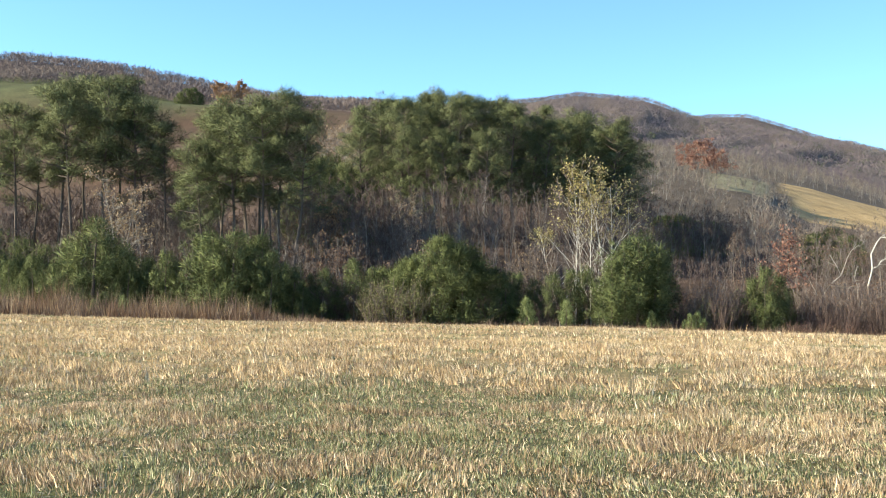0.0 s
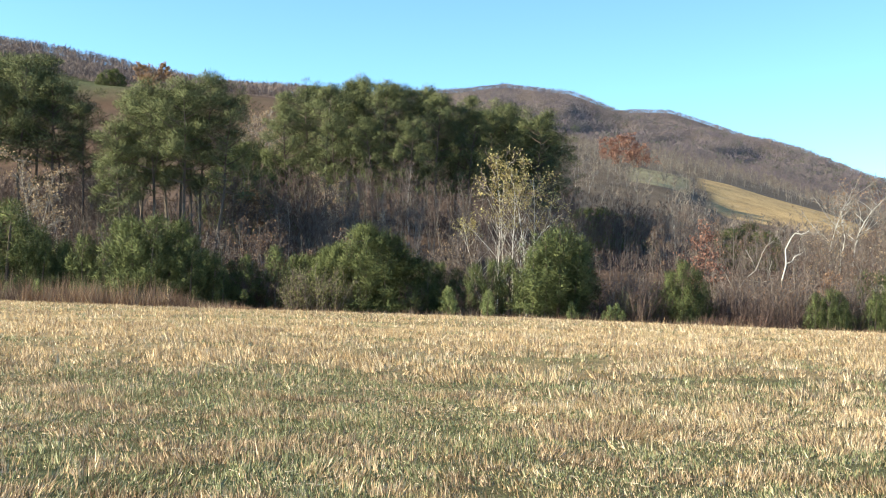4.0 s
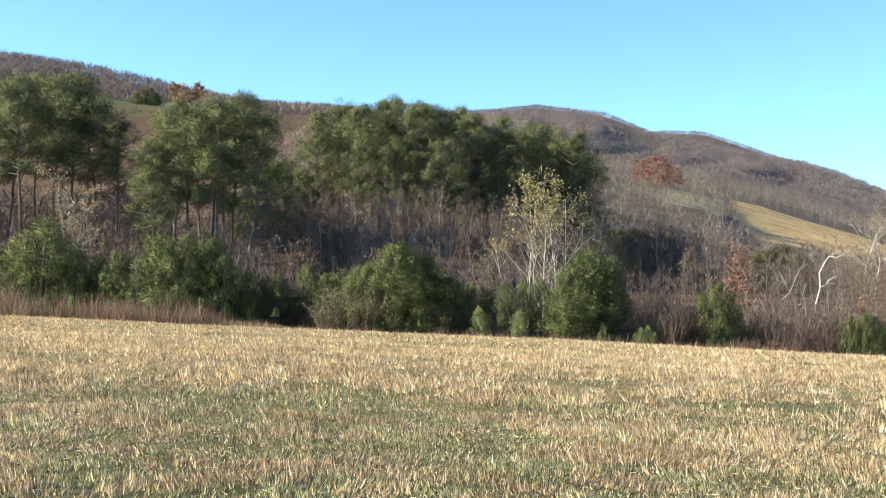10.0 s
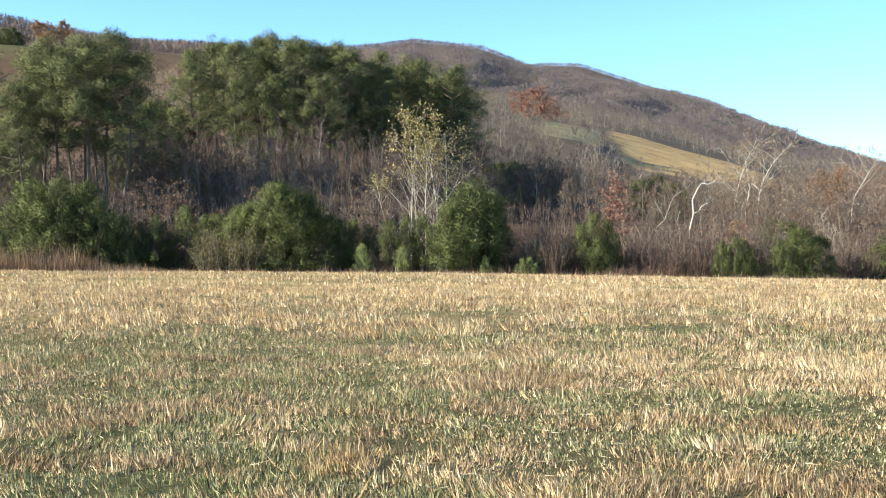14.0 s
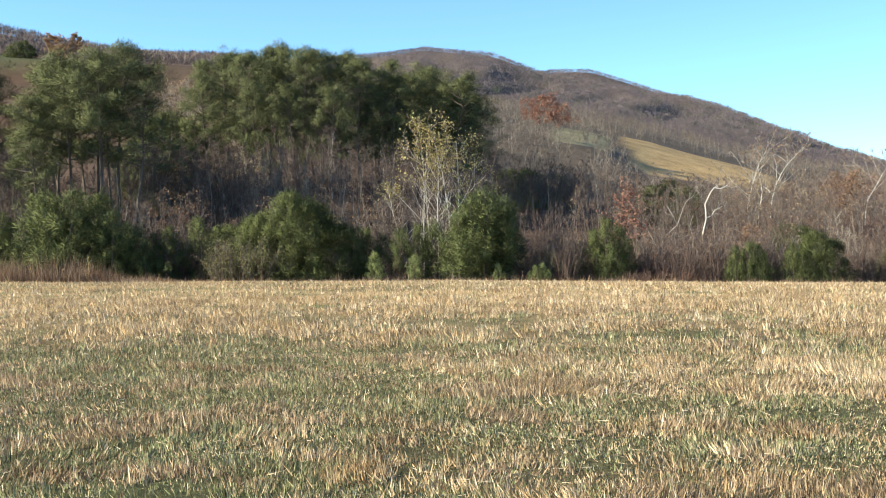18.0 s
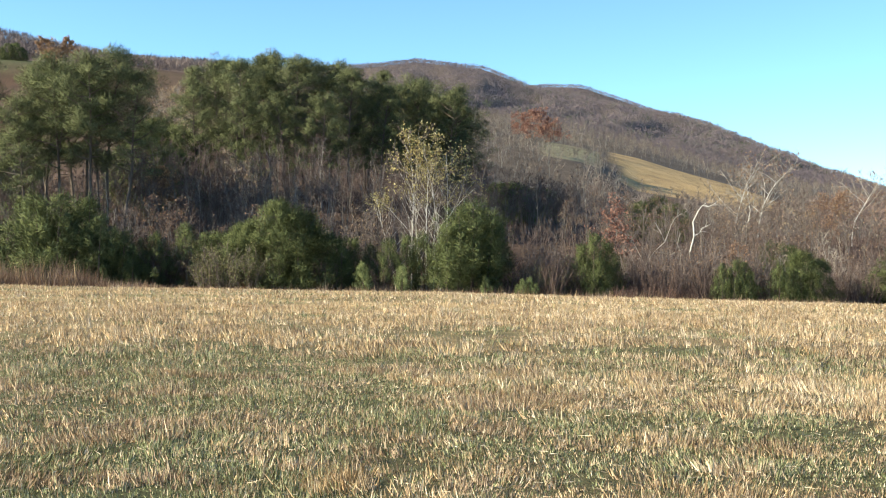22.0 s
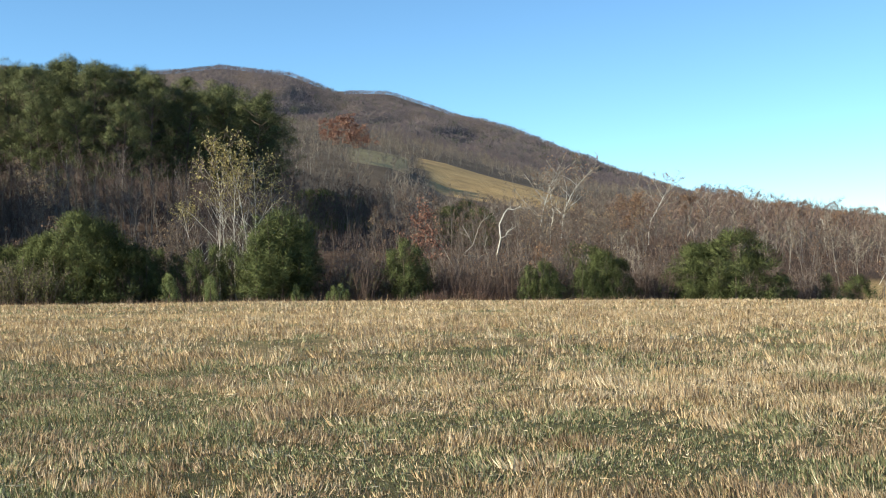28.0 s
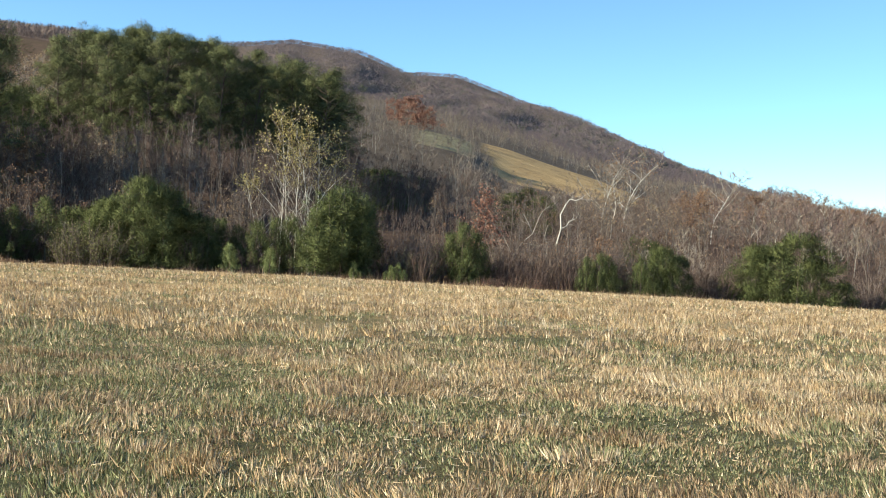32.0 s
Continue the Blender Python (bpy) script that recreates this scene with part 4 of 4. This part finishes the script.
def plant_shrubs():
    willow = lambda r: shrub(r, 3, M_TWIG, M_OLIVE, 1800, 34, 0.5, 0.05)
    dry = lambda r: shrub(r, 3, M_PURPLE, None, 0, 34, 0.5)
    for b, d, h in [(-205, 86, 3.4), (-187, 85.6, 4.4), (-168, 85.6, 4.0), (-150, 86, 3.0), (-380, 85.5, 2.6), (-390, 86, 2.2), (105, 88, 3.6), (84, 87, 3.0)]:
        place("willow", willow, bx(b, d), d, h, 3, "grey-green leafy shrub at the field edge", "shrub", "shrubs", 4)
    for b, d, h in [(-250, 88, 4.4), (-238, 90, 4.0), (100, 86, 3.4), (190, 87, 3.4), (205, 86, 3), (232, 87, 3.2), (245, 89, 3.6), (175, 88, 3.4), (365, 90, 4), (380, 88, 3.4), (520, 89, 3.6), (535, 90, 4), (600, 92, 3.6),
                    (-420, 88, 3), (-405, 90, 3.4), (-500, 88, 2.6), (-270, 89, 3.2), (-100, 86.5, 2.8), (-50, 86.5, 2.6), (64, 87, 3), (118, 88, 3.4)]:
        place("dry_shrub", dry, bx(b, d), d, h, 3, "leafless brown twiggy shrub", "shrub", "shrubs", 4)
    haze = lambda r: shrub(r, 4, M_TWIG, None, 0, 44, 0.5)
    brown = lambda r: shrub(r, 4, M_TWIG, M_RUSSET, 420, 40, 0.5, 0.05)
    for i, (b, d, h) in enumerate([(92, 88, 4.4), (108, 90, 5.0), (170, 90, 5.2), (184, 89, 4.2), (198, 90, 5.4), (212, 89, 4.8), (226, 91, 5.4), (240, 90, 5.2), (256, 92, 5.6), (272, 93, 5.8), (288, 92, 5.0), (342, 92, 5.2), (358, 91, 4.6), (372, 93, 5.6),
                                   (388, 92, 5.4), (402, 95, 6.0), (488, 94, 5.6), (508, 93, 5.0), (524, 92, 5.2), (-240, 89, 4.6), (-228, 91, 4.0), (-84, 92, 5.2), (-62, 93, 5.6), (-104, 94, 5.0)]):
        place("brown_shrub" if i % 4 == 1 else "haze_shrub", brown if i % 4 == 1 else haze, bx(b, d), d, h, 4, "brown-leaved twiggy shrub by the creek" if i % 4 == 1 else "round leafless shrub with a haze of fine grey twigs", "shrub", "shrubs", 3)
    rusty = lambda r: shrub(r, 4, M_TWIG, M_GOLD, 1500, 40, 0.5, 0.06)
    for b, d, h in [(264, 94, 5.8), (254, 95, 5.2), (276, 95, 5.0), (218, 93, 5.6), (228, 92, 5.4), (84, 88, 4.2), (96, 89, 3.8), (-158, 92, 7.2), (-146, 93, 6.8)]:
        place("rusty_shrub", rusty, bx(b, d), d, h, 4, "rounded shrub with soft golden-brown leaves", "shrub", "shrubs", 3)
    weeds = lambda r: shrub(r, 1.2, M_PURPLE, M_RED, 160, 18, 0.5, 0.035)
    for b in (158, 164, 171, 186, 197, 205, 214, 222, 231):
        d = 84.4 + rng.uniform(0, 1.5)
        place("weeds", weeds, bx(b, d), d, rng.uniform(0.7, 1.5), 1.2, "reddish dry weeds at the field edge", "weeds", "weeds", 3)
    gold = lambda r: shrub(r, 1.2, M_DEADGRASS, M_YELLOW, 260, 12, 0.4, 0.05)
    place("gold", gold, bx(-308, 84.2), 84.2, 1.3, 1.2, "small bush with bright yellow leaves", "shrub", "", 1)


plant_sycamores()
plant_bare()
plant_tan()
plant_shrubs()
thicket("creek_thicket", [(-720, -390, 118, 150, 7, 11, 40, "gpt"), (-425, -345, 110, 150, 8, 12, 26, "gps"), (-390, -180, 112, 135, 5, 9, 21, "gpp"), (-285, -195, 112, 140, 7.5, 11, 40, "p"), (-275, -215, 140, 172, 6.5, 9, 18, "p"), (-215, -20, 118, 165, 4, 7, 20, "gp"),
                          (20, 130, 104, 140, 2.5, 4, 15, "p"), (15, 125, 138, 182, 6, 10, 74, "p"), (110, 340, 106, 150, 4.5, 7, 34, "gtr")],
        "leafless grey and russet woods behind the creek")


# ---- far woods ----
def far_trees(x, y, h, limbs=11, twigs=5, thick=0.075):
    """Leafless trees across the valley: stem, limbs and a haze of twigs for each."""
    n = len(x)
    foot = np.stack([x, y, land_height(x, y) - 0.1], 1)
    top = foot + np.stack([rng.normal(0, 0.13, n) * h, rng.normal(0, 0.13, n) * h, h * 0.86], 1)
    stem = tubes(foot, top, 0.009 * h, 0.02, 3)
    m = n * limbs
    q = rng.uniform(0.22, 0.95, m)
    p0 = np.repeat(foot, limbs, 0) + np.repeat(top - foot, limbs, 0) * q[:, None]
    a = rng.uniform(0, 6.283, m)
    way = np.stack([np.cos(a), np.sin(a), rng.uniform(0.5, 1.5, m)], 1)
    ln = np.repeat(h, limbs) * rng.uniform(0.22, 0.42, m) * (1.25 - q)
    limb = blades(p0, way, ln, 0.015 * np.repeat(h, limbs))
    u = rng.uniform(0.3, 1.0, m * twigs)
    start = np.repeat(p0, twigs, 0) + np.repeat(unit(way) * ln[:, None], twigs, 0) * u[:, None]
    out = np.repeat(unit(way), twigs, 0) + rng.normal(0, 0.55, (m * twigs, 3)) + np.array([0, 0, 0.3])
    tw = blades(start, out, np.repeat(np.repeat(h, limbs), twigs) * rng.uniform(0.09, 0.2, m * twigs), thick * rng.uniform(0.6, 1.4, m * twigs))
    v, f = join(stem, limb, tw)
    slot = np.concatenate([np.zeros(len(stem[1])), np.zeros(len(limb[1])), np.ones(len(tw[1]))])
    return v, f, slot


def sprays(x, y, h, k, width):
    """Low brush that nobody could count: k upright sprays for each bush."""
    n = len(x) * k
    hh = np.repeat(h, k)
    a, rr, q = rng.uniform(0, 6.283, n), np.sqrt(rng.random(n)) * hh * 0.5, rng.random(n) ** 0.65
    c = np.repeat(np.stack([x, y, land_height(x, y)], 1), k, 0) + np.stack([rr * np.cos(a), rr * np.sin(a), hh * 0.8 * q], 1)
    way = np.stack([np.cos(a) * 0.5, np.sin(a) * 0.5, np.full(n, 1.1)], 1) + rng.normal(size=(n, 3)) * 0.4
    return blades(c, way, hh * rng.uniform(0.1, 0.3, n), width * rng.uniform(0.6, 1.4, n))


def plant_far():
    def spread(n, u0, u1, y0, y1, keep=None):
        y = np.sqrt(rng.uniform(y0 ** 2, y1 ** 2, n))
        u = rng.uniform(u0, u1, n)
        x = u * y
        if keep is not None:
            k = keep(u, y)
            x, y = x[k], y[k]
        return x, y

    def stand(name, geo, mats, label, category="woods"):
        tagged(new(name, mesh_of(name, geo[0], geo[1], mats, geo[2] if len(geo) > 2 else None)), label, category, kind="stuff")

    open_land = lambda u, y: ~(left_pasture(u * y, y) | right_pasture(u * y, y) | ((u > 0.15) & (u < 0.34) & (y < 330) & (rng.random(len(u)) < 0.7)))
    x, y = spread(25000, -0.17, 0.55, 860, 1790)
    stand("mountain_woods", sprays(x, y, rng.uniform(4, 7, len(x)), 12, 0.6), [M_MTWOOD], "leafless brown and purple woods on the mountain")
    x, y = spread(420, 0.06, 0.5, 760, 1500)
    stand("mountain_evergreens", sprays(x, y, rng.uniform(6, 9, len(x)), 20, 0.7), [M_MTPINE], "dark evergreens scattered on the mountain")
    x, y = spread(4200, -0.1, 0.62, 560, 880)
    stand("foothill_woods", far_trees(x, y, rng.uniform(4.5, 8, len(x)), 7, 4, 0.17), [M_MTWOOD, M_MTWOOD], "leafless brown woods at the foot of the mountain")
    x, y = spread(5600, -0.85, -0.05, 442, 540)
    stand("ridge_woods", sprays(x, y, rng.uniform(3, 5.8, len(x)), 30, 0.26), [M_RIDGEWOOD], "leafless mauve and tan woods along the ridge above the pasture")
    for b, d, h in ((-388, 436, 4.5), (-382, 437, 6.5), (-375, 438, 6.8), (-370, 438, 5.2)):
        place("cedar", None, bx(b, d), d, h, 5, "dark evergreen where the pasture meets the ridge", "cedar tree", "cedars", 4, 1.2)
    x, y = spread(3300, -0.05, 0.7, 225, 560, lambda u, y: open_land(u, y) & ((u > 0.115) | (y > 262)))
    stand("hillside_woods", far_trees(x, y, rng.uniform(4, 8, len(x))), [M_HILLTRUNK, M_HILLWOOD], "leafless grey-brown woods with pale trunks on the hillside")
    x, y = spread(190, -0.68, -0.37, 121, 168)
    stand("grove_thicket", far_trees(x, y, rng.uniform(7, 12, len(x)), 14, 9, 0.06), [M_TWIG, M_PURPLE], "dark leafless thicket behind the tall pines")
    x, y = spread(260, 0.33, 0.68, 130, 232)
    t = np.interp(x / y, [0.33, 0.403, 0.446, 0.49, 0.55, 0.61, 0.68], [0.052, 0.058, 0.061, 0.054, 0.049, 0.039, 0.027]) - rng.uniform(0, 0.02, len(x))
    stand("creek_woods", far_trees(x, y, np.maximum(t * y + EYE - land_height(x, y), 4), 15, 9, 0.06), [M_HILLTRUNK, M_MAUVE], "leafless mauve-brown woods along the creek")
    x, y = spread(150, 0.115, 0.34, 150, 240)
    stand("valley_woods", far_trees(x, y, rng.uniform(5, 8.5, len(x)), 15, 8, 0.05), [M_HILLTRUNK, M_TWIG], "leafless grey woods in the valley")
    x, y = spread(1700, -0.72, 0.70, 92, 172, lambda u, y: (u < 0.58) | (y > 112))
    stand("slope_brush", sprays(x, y, rng.uniform(1.2, 3.8, len(x)), 36, 0.05), [M_PURPLE], "low bare brush under the trees", "brush")


plant_far()


# ---- the mown field ----
def sward(name, tufts, each, y0, y1, height, width, label, short=False):
    """Stubble and grass standing in tufts."""
    ty = np.sqrt(rng.uniform(y0 ** 2, y1 ** 2, tufts))
    tx = rng.uniform(-0.72, 0.72, tufts) * ty
    if y1 < 7:                                  # the ground at the walker's feet and behind
        tx, ty = rng.uniform(-9, 9, tufts), rng.uniform(-9, 6, tufts)
        out = (ty < 5.5) | (np.abs(tx) > 0.72 * ty)
        tx, ty = tx[out], ty[out]
        tufts = len(tx)
    dense = patchy(tx, ty, 0.45, 5) * 0.5 + patchy(tx, ty, 1.4, 6) * 0.5
    keep = rng.random(tufts) < (np.clip(0.75 + 1.2 * (0.5 - dense), 0.3, 1) if short else np.clip(0.6 + 2.6 * (dense - 0.46), 0.25, 1))
    keep &= (patchy(tx, ty, 0.55, 34) < 0.76) | (rng.random(tufts) < 0.22) | (ty > 30)      # thinned gaps where the darkened ground shows
    tx, ty, dense = tx[keep], ty[keep], dense[keep]
    n = len(tx)
    g = greenness(tx, ty)
    clump = 0.4 if y1 < 20 else 0.9 if y1 < 40 else 2.2
    pick = np.clip(0.5 + (patchy(tx, ty, clump, 33) - 0.5) * 1.25 + rng.normal(0, 0.17, n), 0, 1)
    kind = np.where(pick < g, 2, np.where(pick < g + (1 - g) * (0.36 + 0.30 * ((tx > 0) & (ty > 10))), 1, np.where(pick > 0.90, 3, 0)))
    kind = np.where((kind == 1) & (patchy(tx, ty, 0.5, 32) + rng.normal(0, 0.15, n) < 0.45), 0, kind)
    kind = np.where((patchy(tx, ty, 0.8, 31) > 0.74) & (rng.random(n) < 0.8), 3, kind)
    if short:
        kind = np.where(rng.random(n) < 0.20, 3, np.where(rng.random(n) < 0.5, 2, kind))
    size = np.exp(rng.normal(0, 0.30, n)) * (0.35 + 1.2 * dense) * np.where(kind == 2, 0.62, 1.0)
    lean = rng.normal(0, 0.24, (n, 2)) + np.stack([patchy(tx, ty, 0.8, 7) - 0.5, patchy(tx, ty, 0.8, 8) - 0.5], 1) * 0.9
    m = n * each
    rep = lambda a: np.repeat(a, each, 0)
    out = rng.normal(0, 1, (m, 2))
    x, y = rep(tx) + out[:, 0] * 0.032 * rep(size) * (2 if short else 1), rep(ty) + out[:, 1] * 0.032 * rep(size) * (2 if short else 1)
    way = np.concatenate([out * 0.22 + rep(lean), np.ones((m, 1))], 1)
    slot = np.where(rng.random(m) < 0.72, rep(kind), rng.integers(0, 4, m))
    v, f, nn = blades(np.stack([x, y, land_height(x, y) - 0.006], 1), way, height * rep(size) * rng.uniform(0.3, 1.15, m), width * rng.uniform(0.6, 1.5, m), None,
                      np.concatenate([out * 0.7, np.full((m, 1), 0.7)], 1) + rng.normal(0, 0.4, (m, 3)))
    tagged(new(name, mesh_of(name, v, f, [M_STRAW, M_PALE, M_GRASS, M_THATCH], slot, normals=nn)), label, "grass", kind="stuff")


def lying_straw(n, y0, y1):
    y = np.sqrt(rng.uniform(y0 ** 2, y1 ** 2, n))
    x = rng.uniform(-0.72, 0.72, n) * y
    keep = rng.random(n) < patchy(x, y, 0.9, 11) ** 2 * 1.6
    x, y = x[keep], y[keep]
    n = len(x)
    a = rng.uniform(0, 6.283, n)
    v, f = blades(np.stack([x, y, land_height(x, y) + rng.uniform(0.01, 0.06, n)], 1), np.stack([np.cos(a), np.sin(a), rng.normal(0.05, 0.15, n)], 1), rng.uniform(0.04, 0.15, n), 0.005)
    tagged(new("loose_straw", mesh_of("loose_straw", v, f, [M_PALE])), "loose bleached straw lying on the stubble", "straw", kind="stuff")


sward("stubble_grass", 30000, 18, 5.5, 15, 0.088, 0.0085, "cut straw stubble mixed with short green grass")
sward("field_grass", 52000, 9, 15, 36, 0.125, 0.0125, "tan hay stubble with green patches")
sward("far_field_grass", 46000, 7, 36, 86, 0.135, 0.021, "pale hay stubble toward the far field edge")
sward("trodden_grass", 17000, 6, 1, 6, 0.075, 0.010, "short stubble and grass where the field is trodden")
lying_straw(3500, 5.5, 16)
sward("short_grass", 135000, 4, 5.5, 18, 0.068, 0.0095, "short matted green and brown grass between the stubble", True)


def tall_grass(name, n, b0, b1, y0, y1, h0, h1, label):
    y = rng.uniform(y0, y1, n)
    x = rng.uniform(b0, b1, n) / 1000 * y
    h = rng.uniform(h0, h1, n) * (0.35 + 0.9 * patchy(x, y, 1.3, 21) * patchy(x, y, 4.0, 22) ** 0.5)
    h = h * np.interp(x / y * 1000, [-720, -480, -330, -240, -239, 0], [1.6, 1.4, 1.0, 0.3, 1.0, 1.0]) * rng.uniform(0.45, 1.35, n)
    keep = rng.random(n) < 0.25 + patchy(x, y, 0.9, 23)
    x, y, h = x[keep], y[keep], h[keep]
    n = len(x)
    way = np.stack([rng.normal(0, 0.26, n), rng.normal(0, 0.26, n), np.ones(n)], 1)
    v, f = blades(np.stack([x, y, land_height(x, y) - 0.02], 1), way, h, rng.uniform(0.02, 0.05, n))
    slot = np.where(patchy(x, y, 2.2, 24) + rng.normal(0, 0.18, n) > 0.62, 3, np.where(rng.random(n) < 0.7, 0, np.where(rng.random(n) < 0.4, 1, 2)))
    tagged(new(name, mesh_of(name, v, f, [M_DEADGRASS, M_STRAW, M_PURPLE, M_RUSSET], slot)), label, "grass", kind="stuff")


tall_grass("tall_brown_grass", 30000, -720, -240, 81, 87, 0.9, 2.3, "uncut tall brown grass along the field edge")
tall_grass("edge_grass", 30000, -260, 720, 84, 88, 0.25, 0.9, "uncut dry grass along the field edge")
